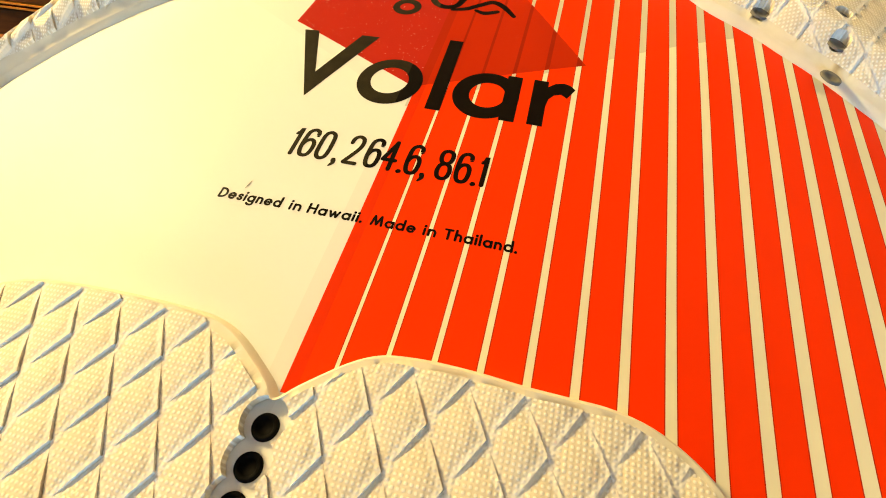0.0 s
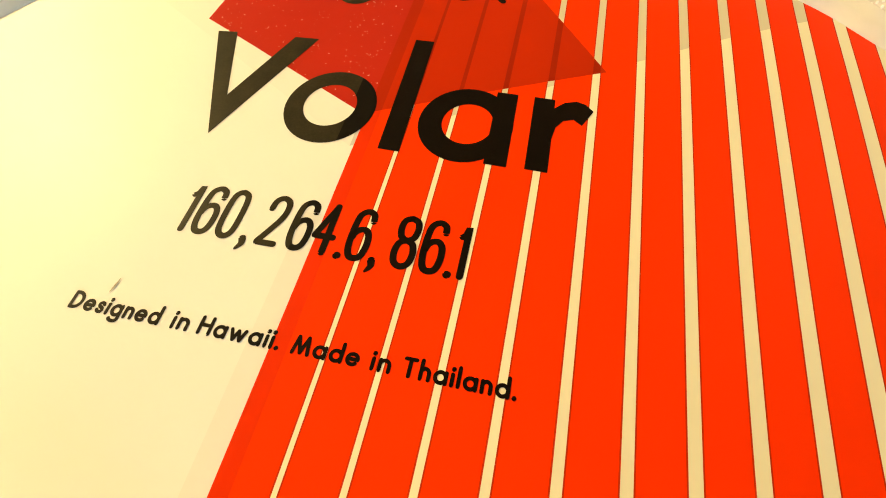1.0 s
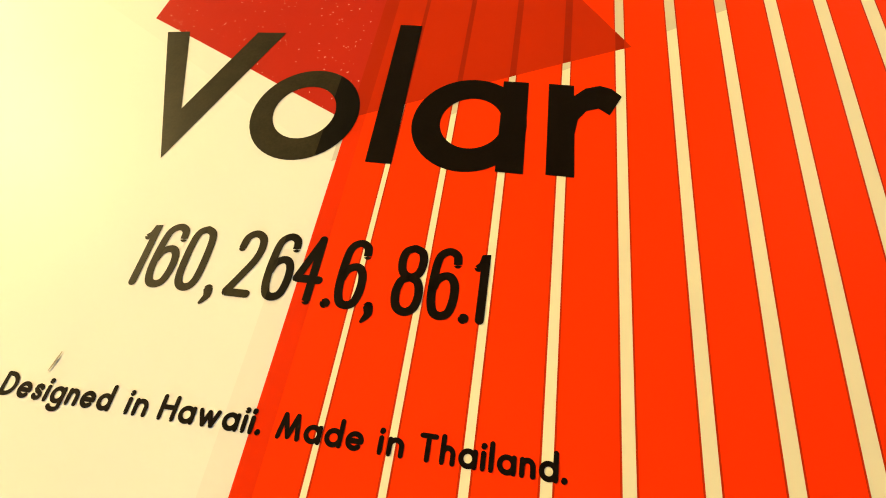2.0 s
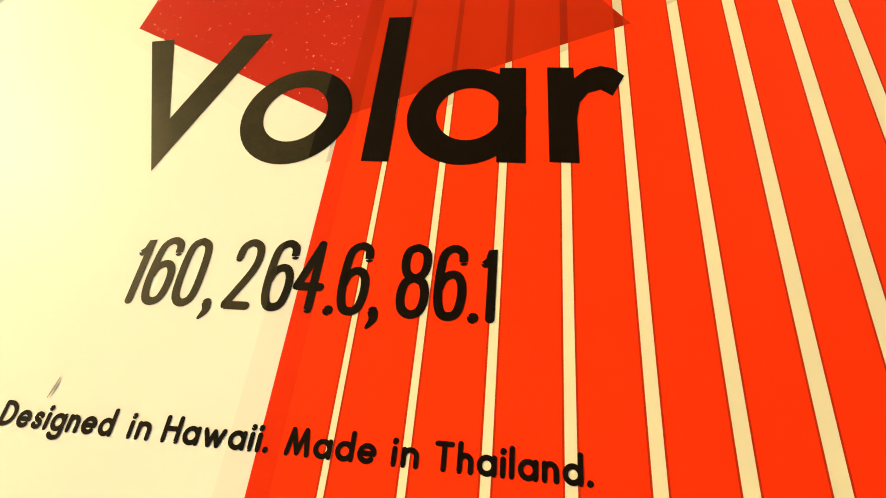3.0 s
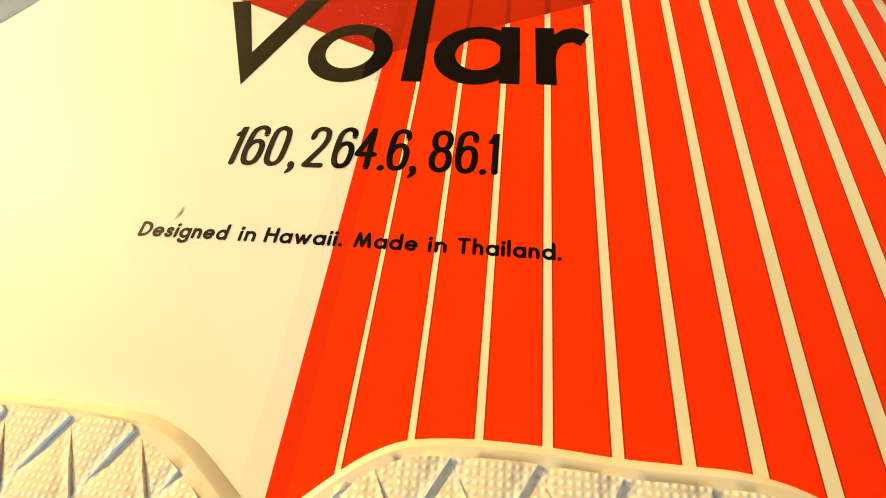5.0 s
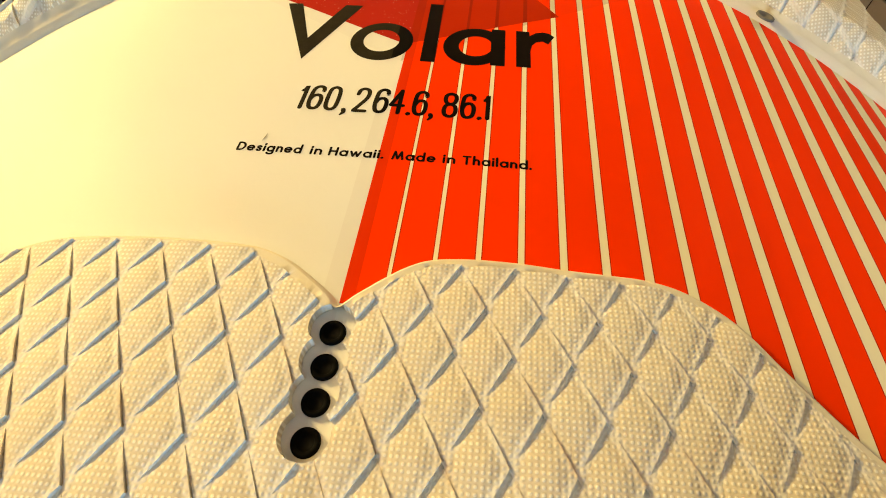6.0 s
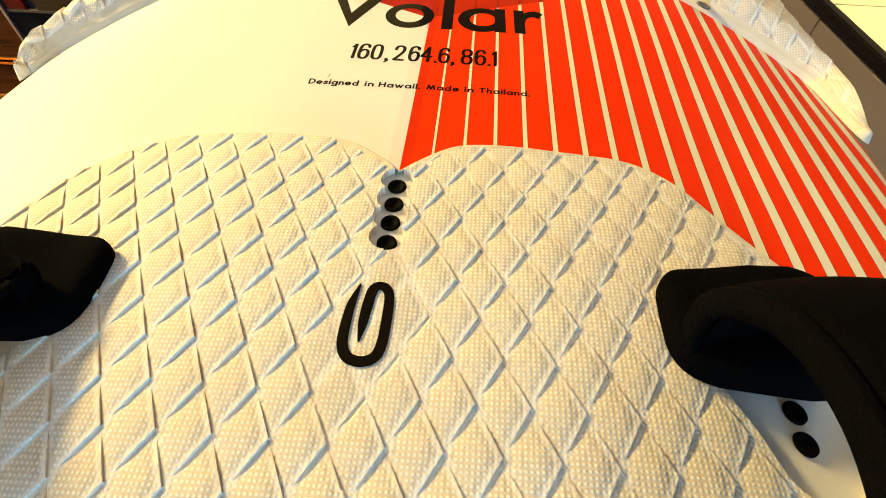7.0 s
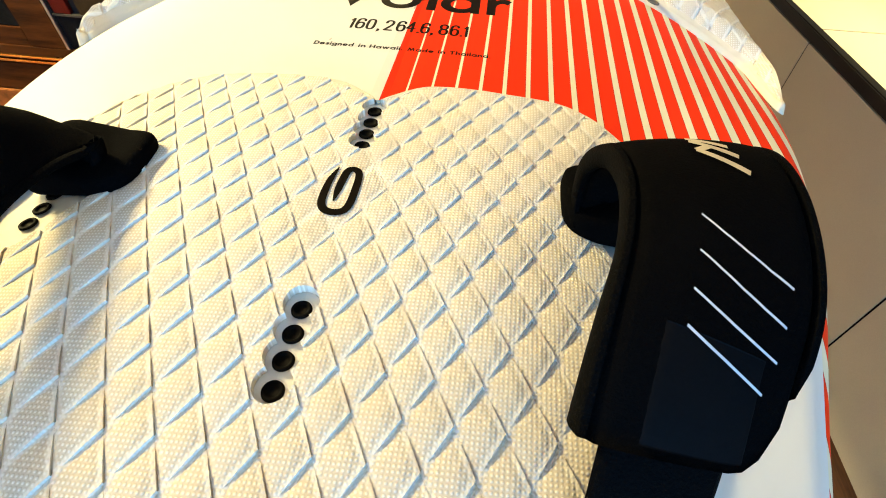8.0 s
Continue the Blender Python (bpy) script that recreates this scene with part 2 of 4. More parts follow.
DARK_GAP = surface("dark_joint", (0.003, 0.003, 0.003), 0.9, vary=0.1, bump=0, gloss=0.05)
PLASTER = surface("grey_plaster", (0.34, 0.35, 0.36), 0.85, vary=0.06, scale=2, bump=0.25, grain=200)
CEIL = surface("white_ceiling_paint", (0.76, 0.74, 0.70), 0.9, vary=0.04, scale=2, bump=0.2, grain=200)
FLOOR_WOOD = wood("floor_wood", (0.05, 0.018, 0.005), (0.22, 0.080, 0.022), (6, 0.6, 6), 0.4)
CABINET_WOOD = wood("cabinet_wood", (0.012, 0.004, 0.001), (0.060, 0.020, 0.0045), (0.8, 9, 9), 0.35, 0.1)
BRASS = surface("polished_brass", (0.85, 0.45, 0.12), 0.25, metal=1.0, vary=0.1, bump=0.03)
STEEL = surface("brushed_steel", (0.55, 0.55, 0.55), 0.35, metal=1.0, vary=0.1, bump=0.05)
SLATE = surface("grey_card", (0.006, 0.007, 0.009), 0.4, vary=0.6, scale=12, bump=0.05, gloss=0.02)
SHELF_GREY = surface("dull_grey_trim", (0.03, 0.03, 0.03), 0.5, vary=0.2, bump=0.05)
RED_CARD = surface("red_card", (0.06, 0.006, 0.004), 0.5, vary=0.25, scale=20, bump=0.05, gloss=0.08)
CREAM_CARD = surface("cream_card", (0.025, 0.017, 0.009), 0.5, vary=0.4, scale=20, bump=0.05, gloss=0.08)
BLACK_CLOTH = surface("black_cloth", (0.015, 0.014, 0.014), 0.8, vary=0.3, scale=10, bump=0.4, grain=300)
LAMP_FACE = glow("lamp_diffuser", WARM, 3.0)
GLASS = clear_glass("window_glass")


# ---------------------------------------------------------------- mesh helpers
def mesh_from(name, verts, faces, mats, smooth=False):
    me = bpy.data.meshes.new(name)
    me.from_pydata(verts, [], faces)
    for m in mats if isinstance(mats, (list, tuple)) else (mats,):
        me.materials.append(m)
    if smooth:
        me.polygons.foreach_set("use_smooth", [True] * len(me.polygons))
    me.update()
    return me


def part(name, me, parent=None, label=""):
    ob = new(name, me)
    ob.parent = parent
    if label:
        ob["label"] = label
    return ob


def thing(name, label, category, group="", kind="", at=(0, 0, 0)):
    """An Empty; its parts keep world coordinates when it stands at the origin."""
    ob = new(name)
    ob.empty_display_size = 0.05
    ob.location = at
    return tagged(ob, label, category, group, kind)


def box(x0, x1, y0, y1, z0, z1, mats, bevel=0.0, name="box"):
    bm = bmesh.new()
    bmesh.ops.create_cube(bm, size=1)
    bmesh.ops.scale(bm, vec=(x1 - x0, y1 - y0, z1 - z0), verts=bm.verts)
    bmesh.ops.translate(bm, vec=((x0 + x1) / 2, (y0 + y1) / 2, (z0 + z1) / 2), verts=bm.verts)
    if bevel:
        bmesh.ops.bevel(bm, geom=bm.edges[:], offset=bevel, segments=2, affect="EDGES")
    me = bpy.data.meshes.new(name)
    bm.to_mesh(me)
    bm.free()
    me.materials.append(mats)
    return me


def lerp_table(table, v):
    """Smooth interpolation in a small table of (key, value)."""
    ks = [p[0] for p in table]
    if v <= ks[0]:
        return table[0][1]
    if v >= ks[-1]:
        return table[-1][1]
    i = max(j for j in range(len(ks) - 1) if ks[j] <= v)

    def slope(j):
        if j == 0 or j == len(ks) - 1:
            a, b = (0, 1) if j == 0 else (j - 1, j)
        else:
            a, b = j - 1, j + 1
        return (table[b][1] - table[a][1]) / (ks[b] - ks[a])
    h = ks[i + 1] - ks[i]
    u = (v - ks[i]) / h
    p, q, m, w = table[i][1], table[i + 1][1], slope(i) * h, slope(i + 1) * h
    return (2 * u**3 - 3 * u**2 + 1) * p + (u**3 - 2 * u**2 + u) * m + (3 * u**2 - 2 * u**3) * q + (u**3 - u**2) * w


# ---------------------------------------------------------------- the board's shape
WIDTH = ((-0.51, 0.17), (-0.47, 0.205), (-0.40, 0.248), (-0.22, 0.311), (-0.1, 0.357), (0, 0.386), (0.1, 0.407),
         (0.2, 0.420), (0.35, 0.427), (0.7, 0.4305), (1.1, 0.418), (1.5, 0.36), (1.85, 0.25), (2.05, 0.14), (2.136, 0.03))
DROP_AFT = ((0, 0.0000), (0.0374, 0.0003), (0.0748, 0.0007), (0.1066, 0.0020), (0.1403, 0.0049), (0.159, 0.0069), (0.187, 0.0104), (0.2104, 0.0137), (0.2338, 0.0171), (0.2571, 0.0202), (0.2805, 0.0233), (0.3272, 0.0308), (0.389, 0.0452), (0.4301, 0.0594), (0.4675, 0.0753))
DROP_FORE = ((0, 0.0000), (0.0374, 0.0002), (0.0748, -0.0001), (0.1066, 0.0002), (0.1403, 0.0012), (0.159, 0.0020), (0.187, 0.0041), (0.2104, 0.0066), (0.2338, 0.0098), (0.2571, 0.0138), (0.2805, 0.0187), (0.3272, 0.0312), (0.389, 0.0542), (0.4301, 0.0751), (0.4675, 0.0977))
SPINE = ((-0.5143, -0.0647), (-0.4395, -0.0479), (-0.374, -0.0353), (-0.2805, -0.0229), (-0.187, -0.0136), (-0.0935, -0.0067), (-0.0468, -0.0044), (0, -0.0029), (0.0468, -0.0019), (0.0935, -0.0009), (0.2805, 0.0035), (0.561, 0.0110), (1.122, 0.0215), (1.683, 0.0749), (2.1225, 0.1361))


def smooth01(v, a, b):
    u = min(1, max(0, (v - a) / (b - a)))
    return u * u * (3 - 2 * u)


def deck_z(x, y):
    f = smooth01(y, 0.019, 0.32)
    drop = (1 - f) * lerp_table(DROP_AFT, abs(x)) + f * lerp_table(DROP_FORE, abs(x))
    return DECK + lerp_table(SPINE, y) - drop


def half_width(y):
    return lerp_table(WIDTH, y)


def hull_mesh():
    ys = [-0.51 + 0.01 * i for i in range(100)] + [0.52 + 0.06 * i for i in range(27)] + [2.136]
    verts, faces = [], []
    across = [math.sin(math.pi / 2 * i / 44) for i in range(45)]
    rows = 0
    for y in ys:
        w = half_width(y)
        turn = min(0.022, w * 0.4)
        thick = 0.125 * smooth01(y, -1.1, -0.1) * (1 - 0.55 * smooth01(y, 1.2, 2.1))
        low = DECK + lerp_table(SPINE, y) - thick
        edge = w - turn
        ring = []
        for s in across:
            ring.append((edge * s, deck_z(edge * s, y)))
        ze = deck_z(edge, y)
        sl = (deck_z(edge, y) - deck_z(edge - 0.01, y)) / 0.01
        for i in range(1, 10):
            a = i / 9 * math.pi / 2
            ring.append((edge + turn * math.sin(a), ze + sl * turn * math.sin(a) * math.cos(a) - 0.015 * (1 - math.cos(a))))
        zr = ring[-1][1]
        for u, v in ((0.998, 0.35), (0.985, 0.7), (0.96, 0.9), (0.92, 1.0), (0.6, 1.0), (0.3, 1.0), (0.0, 1.0)):
            ring.append((w * u, zr + (min(low, zr - 0.01) - zr) * v))
        full = ring + [(-px, pz) for px, pz in reversed(ring[1:-1])]
        rows = len(full)
        verts += [(px, y, pz) for px, pz in full]
    for j in range(len(ys) - 1):
        for i in range(rows):
            a, b = j * rows + i, j * rows + (i + 1) % rows
            faces.append((a, b, b + rows, a + rows))
    faces.append(tuple(range(rows)))
    faces.append(tuple(range((len(ys) - 1) * rows, len(ys) * rows))[::-1])
    return mesh_from("hull", verts, [f[::-1] for f in faces], HULL, smooth=True)


# ---------------------------------------------------------------- deck pads
from mathutils.geometry import delaunay_2d_cdt, intersect_point_line
TRENCH = Vector((CELL_H, -CELL_W)).normalized() * 0.0014
LIP = TRENCH * 1.75
GROOVE = Vector((CELL_H, CELL_W)).normalized() * 0.0006


def rounded(points, per=6):
    """A closed smooth loop through the points."""
    out, n = [], len(points)
    for i in range(n):
        p0, p1, p2, p3 = (Vector(points[(i + d) % n]) for d in (-1, 0, 1, 2))
        for j in range(per):
            u = j / per
            out.append(0.5 * (2 * p1 + (p2 - p0) * u + (2 * p0 - 5 * p1 + 4 * p2 - p3) * u * u + (3 * p1 - p0 - 3 * p2 + p3) * u**3))
    return out


def area_of(loop):
    return sum(a.x * b.y - a.y * b.x for a, b in zip(loop, loop[1:] + loop[:1])) / 2


def offset_loop(loop, d):
    """The loop (counter-clockwise) moved inwards by d; outwards where d is negative."""
    out, n = [], len(loop)
    for i in range(n):
        t = (loop[(i + 1) % n] - loop[i - 1]).normalized()
        out.append(loop[i] + Vector((-t.y, t.x)) * (d[i] if isinstance(d, list) else d))
    return out


def inside(loop, p):
    hit, j = False, len(loop) - 1
    for i in range(len(loop)):
        a, b = loop[i], loop[j]
        if (a.y > p[1]) != (b.y > p[1]) and p[0] < (b.x - a.x) * (p[1] - a.y) / (b.y - a.y) + a.x:
            hit = not hit
        j = i
    return hit


def circle_row(centres, r):
    """Outline of a row of overlapping discs along y, as one scalloped loop (counter-clockwise)."""
    cs = sorted(centres, key=lambda c: c[1])
    right, left = [], []
    for i, (cx, cy) in enumerate(cs):
        a0 = -math.pi / 2 if i == 0 else -math.asin(min(1, (cy - cs[i - 1][1]) / 2 / r))
        a1 = math.pi / 2 if i == len(cs) - 1 else math.asin(min(1, (cs[i + 1][1] - cy) / 2 / r))
        arc = [a0 + (a1 - a0) * j / 10 for j in range(11)]
        if i:
            arc = arc[1:]
        right += [Vector((cx + r * math.cos(a), cy + r * math.sin(a))) for a in arc]
        left += [Vector((cx - r * math.cos(a), cy + r * math.sin(a))) for a in arc if abs(abs(a) - math.pi / 2) > 1e-6]
    return right + left[::-1]


def pad_mesh(name, outline, cuts, origin, mirror, thick, border, slope, calm, kick=None, step=RISE):
    """A foam pad: diamond scales that rise to one corner, a flat border, bevelled sides, scalloped cut-outs.
    calm: discs (x, y, rx, ry) in which the scales are pressed flat."""
    loop = outline if area_of(outline) > 0 else outline[::-1]
    rim = offset_loop(loop, [border(p) for p in loop] if callable(border) else border)
    pts, edges = [], []

    def add_loop(l):
        a = len(pts)
        pts.extend(Vector((p.x, p.y)) for p in l)
        edges.extend((a + i, a + (i + 1) % len(l)) for i in range(len(l)))
    add_loop(loop)
    add_loop(rim)
    for c in cuts:
        add_loop(c)
    ox, oy = origin
    sx = -1 if mirror else 1
    xs, ys = [p.x for p in loop], [p.y for p in loop]

    def clip(a, b):
        """Adds the stretch of a lattice edge inside the pad, in short pieces."""
        n = 5
        line = [a + (b - a) * (i / n) for i in range(n + 1)]
        for p, q in zip(line, line[1:]):
            if inside(loop, p) and inside(loop, q) and not any(inside(c, p) or inside(c, q) for c in cuts):
                pts.extend((p, q))
                edges.append((len(pts) - 2, len(pts) - 1))
    for j in range(int((min(ys) - oy) / (CELL_H / 2)) - 2, int((max(ys) - oy) / (CELL_H / 2)) + 3):
        for i in range(int((-0.5) / CELL_W) - 2, int(0.5 / CELL_W) + 3):
            cx, cy = ox + sx * (i + 0.5 * (j % 2)) * CELL_W, oy + j * CELL_H / 2
            if not (min(xs) - 0.03 < cx < max(xs) + 0.03):
                continue
            r, t, b_, l = (Vector((cx + CELL_W / 2, cy)), Vector((cx, cy + CELL_H / 2)), Vector((cx, cy - CELL_H / 2)), Vector((cx - CELL_W / 2, cy)))
            clip(l, t)
            clip(l, b_)
            clip(l, r)
            clip(l + GROOVE, b_ + GROOVE)
            clip(l + TRENCH, t + TRENCH)
            clip(l + LIP, t + LIP)
    vs, es, fs, _, _, _ = delaunay_2d_cdt(pts, edges, [], 0, 1e-5)

    def cell_rise(p, c):
        """Height over the flat at p, by the scale that holds c."""
        best, found = 9, None
        j0 = round((c.y - oy) / (CELL_H / 2))
        for j in (j0 - 1, j0, j0 + 1):
            u = sx * (c.x - ox) / CELL_W - 0.5 * (j % 2)
            for i in (math.floor(u), math.ceil(u)):
                mx, my = ox + sx * (i + 0.5 * (j % 2)) * CELL_W, oy + j * CELL_H / 2
                d = abs(c.x - mx) / (CELL_W / 2) + abs(c.y - my) / (CELL_H / 2)
                if d < best:
                    best, found = d, (mx, my)
        dx, dy = sx * (p.x - found[0]) / (CELL_W / 2), abs(p.y - found[1]) / (CELL_H / 2)
        calmness = 1.0
        for qx, qy, rx, ry in calm:
            calmness = min(calmness, smooth01(math.hypot((found[0] - qx) / rx, (found[1] - qy) / ry), 0.8, 1.15))
        lift = smooth01((dx + 1 - dy) / 2, 0.25, 0.55)
        low = (p.y - found[1]) / (CELL_H / 2)
        on_edge = abs(-dx - low - 1) < 0.012 and low < 0
        gap = (1 + dx - low) / 2 * 0.02277
        on_upper = gap < 0.00150 and low >= -0.05
        dent = 0.0
        if on_edge:
            dent = 0.0008 * (0.05 + 0.95 * dy)
        if on_upper:
            dent = 0.0009 * smooth01(low, 0.30, 0.52)
        return calmness * (step * lift - dent)

    def top(p):
        return deck_z(p.x, p.y) + thick + (kick(p) if kick else 0.0)
    verts, faces, side, rim_faces, shared = [], [], {}, set(), {}
    for f in fs:
        if len(f) != 3:
            continue
        tri = [vs[i] for i in f]
        c = (tri[0] + tri[1] + tri[2]) / 3
        if not inside(loop, c) or any(inside(h, c) for h in cuts):
            continue
        scaled = inside(rim, c)
        order = []
        for i, p in zip(f, tri):
            if scaled or i not in shared:
                verts.append((p.x, p.y, top(p) + (cell_rise(p, c) if scaled else 0.0)))
                if not scaled:
                    shared[i] = len(verts) - 1
            order.append(len(verts) - 1 if scaled else shared[i])
        corner = order
        if (tri[1] - tri[0]).cross(tri[2] - tri[0]) < 0:
            order = order[::-1]
        if not scaled:
            rim_faces.add(len(faces))
        faces.append(tuple(order))
        for m in range(3):
            u, v = f[m], f[(m + 1) % 3]
            side.setdefault((min(u, v), max(u, v)), []).append((corner[m], corner[(m + 1) % 3]) if u < v else (corner[(m + 1) % 3], corner[m]))
    cut_edges = []
    for (u, v), uses in side.items():
        if len(uses) == 2:
            (a, b), (c, d) = uses
            da, db = verts[a][2] - verts[c][2], verts[b][2] - verts[d][2]
            if abs(da) > 5e-5 or abs(db) > 5e-5:
                quad = [a, b, d, c]
                if abs(da) <= 5e-5:
                    quad = [a, b, d]
                elif abs(db) <= 5e-5:
                    quad = [a, b, c]
                faces.append(tuple(quad))
        elif len(uses) == 1 and any(inside(offset_loop(h, -0.002), (vs[u] + vs[v]) / 2) for h in cuts):
            cut_edges.append(uses[0])
    for a, b in cut_edges:
        n0 = len(verts)
        for i in (a, b):
            px, py, _ = verts[i]
            verts.append((px, py, deck_z(px, py) + 0.0002))
        faces.append((a, b, n0 + 1, n0))
    # bevelled outer side
    outer = offset_loop(loop, -slope)
    n0, n, side_from = len(verts), len(loop), len(faces)
    mid = offset_loop(loop, -slope * 0.35)
    for l, share, dz in ((loop, 1.0, 0.0), (mid, 0.86, 0.0), (outer, 0.0, -0.0006)):
        verts += [(p.x, p.y, deck_z(p.x, p.y) + share * (thick + (kick(q) if kick else 0.0)) + dz) for p, q in zip(l, loop)]
    for ring in range(2):
        for i in range(n):
            a, b = n0 + ring * n + i, n0 + ring * n + (i + 1) % n
            faces.append((a, a + n, b + n, b))
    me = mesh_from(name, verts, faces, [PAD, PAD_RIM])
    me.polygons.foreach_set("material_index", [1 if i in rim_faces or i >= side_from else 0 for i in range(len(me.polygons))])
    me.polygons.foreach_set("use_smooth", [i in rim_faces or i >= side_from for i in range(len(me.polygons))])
    return me


REAR_STARBOARD = [(0.0027, -0.0047), (0.0115, 0.0032), (0.0238, 0.0138), (0.0329, 0.0204), (0.0429, 0.025), (0.0559, 0.027), (0.0699, 0.0277), (0.0879, 0.0276), (0.1081, 0.0267), (0.1288, 0.0269), (0.1486, 0.0268), (0.1679, 0.0224), (0.1885, 0.0097), (0.2057, -0.0107), (0.2241, -0.0315), (0.2456, -0.0541), (0.2606, -0.0796), (0.2703, -0.1049), (0.2667, -0.1475), (0.2506, -0.1969), (0.2254, -0.2464), (0.2011, -0.2879), (0.1719, -0.3403), (0.1179, -0.3896), (-0.0001, -0.4092)]
REAR_PORT = [(-0.004, 0.0017), (-0.0136, 0.0089), (-0.0286, 0.0188), (-0.0431, 0.0242), (-0.0583, 0.0258), (-0.0803, 0.0265), (-0.1005, 0.0265), (-0.1247, 0.0261), (-0.1478, 0.0249), (-0.1663, 0.0209), (-0.1859, 0.0124), (-0.2028, 0.002), (-0.2167, -0.0083), (-0.2276, -0.0242), (-0.2402, -0.0459), (-0.2528, -0.0736), (-0.2587, -0.1054), (-0.2558, -0.1479), (-0.2411, -0.1971), (-0.2195, -0.2464), (-0.1976, -0.2878), (-0.1695, -0.3401), (-0.1174, -0.3893)]
PLUG_ROWS = [[(0.0028, -0.0131), (0.003, -0.0292), (0.0031, -0.0444), (0.0032, -0.0601)], [(0.0025, -0.2066), (0.0025, -0.2222), (0.0024, -0.238), (0.0024, -0.2543)]]
STRAP_ROWS = [[(0.2169, -0.1053), (0.2169, -0.1201), (0.2168, -0.1349), (0.2167, -0.1498)], [(-0.208, -0.1145), (-0.208, -0.129), (-0.208, -0.1435), (-0.208, -0.1579)]]
FORE_HALF = [(0.4193, 0.1554), (0.4144, 0.1675), (0.4103, 0.202), (0.4029, 0.2408), (0.3872, 0.2562), (0.3636, 0.2745), (0.3388, 0.2918), (0.314, 0.3074), (0.2904, 0.324), (0.2649, 0.3387), (0.2407, 0.3556), (0.2023, 0.3799), (0.1667, 0.4295), (0.145, 0.5), (0.14, 0.6), (0.16, 0.7), (0.22, 0.77), (0.32, 0.78), (0.395, 0.74), (0.418, 0.65), (0.423, 0.5), (0.425, 0.36), (0.4255, 0.26), (0.424, 0.19), (0.4215, 0.163)]
FORE_HOLES = [(0.2430, 0.3670), (0.2484, 0.3954), (0.2547, 0.4239), (0.2611, 0.4524), (0.2920, 0.3140), (0.2960, 0.3420), (0.3000, 0.3700), (0.3020, 0.4000)]

# ---------------------------------------------------------------- flat lettering and emblems
def drape(name, verts, faces, lift, mats, over=None, grid=0.008):
    """Lays flat faces on the deck; they are cut along a grid, so that they follow its curve."""
    bm = bmesh.new()
    vs = [bm.verts.new((v[0], v[1], v[2] if len(v) > 2 else 0.0)) for v in verts]
    for f in faces:
        bm.faces.new([vs[i] for i in f])
    for axis in (0, 1):
        lo, hi = min(v[axis] for v in verts), max(v[axis] for v in verts)
        for i in range(math.floor(lo / grid) + 1, math.ceil(hi / grid)):
            normal = [0, 0, 0]
            normal[axis] = 1
            bmesh.ops.bisect_plane(bm, geom=bm.verts[:] + bm.edges[:] + bm.faces[:], dist=1e-7, plane_co=[c * i * grid for c in normal], plane_no=normal)
    for v in bm.verts:
        v.co.z += (over or deck_z)(v.co.x, v.co.y) + lift
    bmesh.ops.recalc_face_normals(bm, faces=bm.faces)
    for f in bm.faces:
        f.normal_update()
        if f.normal.z < 0:
            f.normal_flip()
    me = bpy.data.meshes.new(name)
    bm.to_mesh(me)
    bm.free()
    me.materials.append(mats)
    return me


def polygon(points):
    return points, [tuple(range(len(points)))]


def ring_shape(cx, cy, rx, ry, ix, iy, hx=0.0, hy=0.0, n=48):
    vs = []
    for rad_x, rad_y, dx, dy in ((rx, ry, 0, 0), (ix, iy, hx, hy)):
        vs += [(cx + dx + rad_x * math.cos(2 * math.pi * i / n), cy + dy + rad_y * math.sin(2 * math.pi * i / n)) for i in range(n)]
    return vs, [(i, (i + 1) % n, n + (i + 1) % n, n + i) for i in range(n)]


def ribbon(points, width, per=8, ends=True):
    """A stroke along the points; width is one number or one a point. Round ends."""
    pts = [Vector(p) for p in points]
    ws = [width] * len(pts) if isinstance(width, (int, float)) else list(width)
    line, wide = [], []
    for i in range(len(pts) - 1):
        p0, p1, p2, p3 = pts[max(0, i - 1)], pts[i], pts[i + 1], pts[min(len(pts) - 1, i + 2)]
        for j in range(per if i < len(pts) - 2 else per + 1):
            u = j / per
            line.append(0.5 * (2 * p1 + (p2 - p0) * u + (2 * p0 - 5 * p1 + 4 * p2 - p3) * u * u + (3 * p1 - p0 - 3 * p2 + p3) * u**3) if per > 1 else p1 + (p2 - p1) * u)
            wide.append(ws[i] + (ws[i + 1] - ws[i]) * u)
    left, right = [], []
    for i, p in enumerate(line):
        t = (line[min(len(line) - 1, i + 1)] - line[max(0, i - 1)]).normalized()
        nrm = Vector((-t.y, t.x)) * wide[i] / 2
        left.append(p + nrm)
        right.append(p - nrm)
    vs = [(p.x, p.y) for p in left] + [(p.x, p.y) for p in right]
    n = len(line)
    fs = [(i, n + i, n + i + 1, i + 1) for i in range(n - 1)]
    if ends:
        for e, d in ((0, -1), (n - 1, 1)):
            t = (line[e] - line[e + (1 if e == 0 else -1)]).normalized()
            nrm = Vector((-t.y, t.x))
            a = len(vs)
            for i in range(1, 8):
                ang = math.pi * i / 8
                q = line[e] + (nrm * math.cos(ang) + t * math.sin(ang)) * wide[e] / 2
                vs.append((q.x, q.y))
            fs.append((e, *range(a, a + 7), n + e))
    return vs, fs


def stack(*shapes):
    """Shapes joined into one, each a hair above the one before."""
    vs, fs = [], []
    for n, (v, f) in enumerate(shapes):
        fs += [tuple(i + len(vs) for i in g) for g in f]
        vs += [(p[0], p[1], (p[2] if len(p) > 2 else 0.0) + 1.2e-5 * n) for p in v]
    return vs, fs


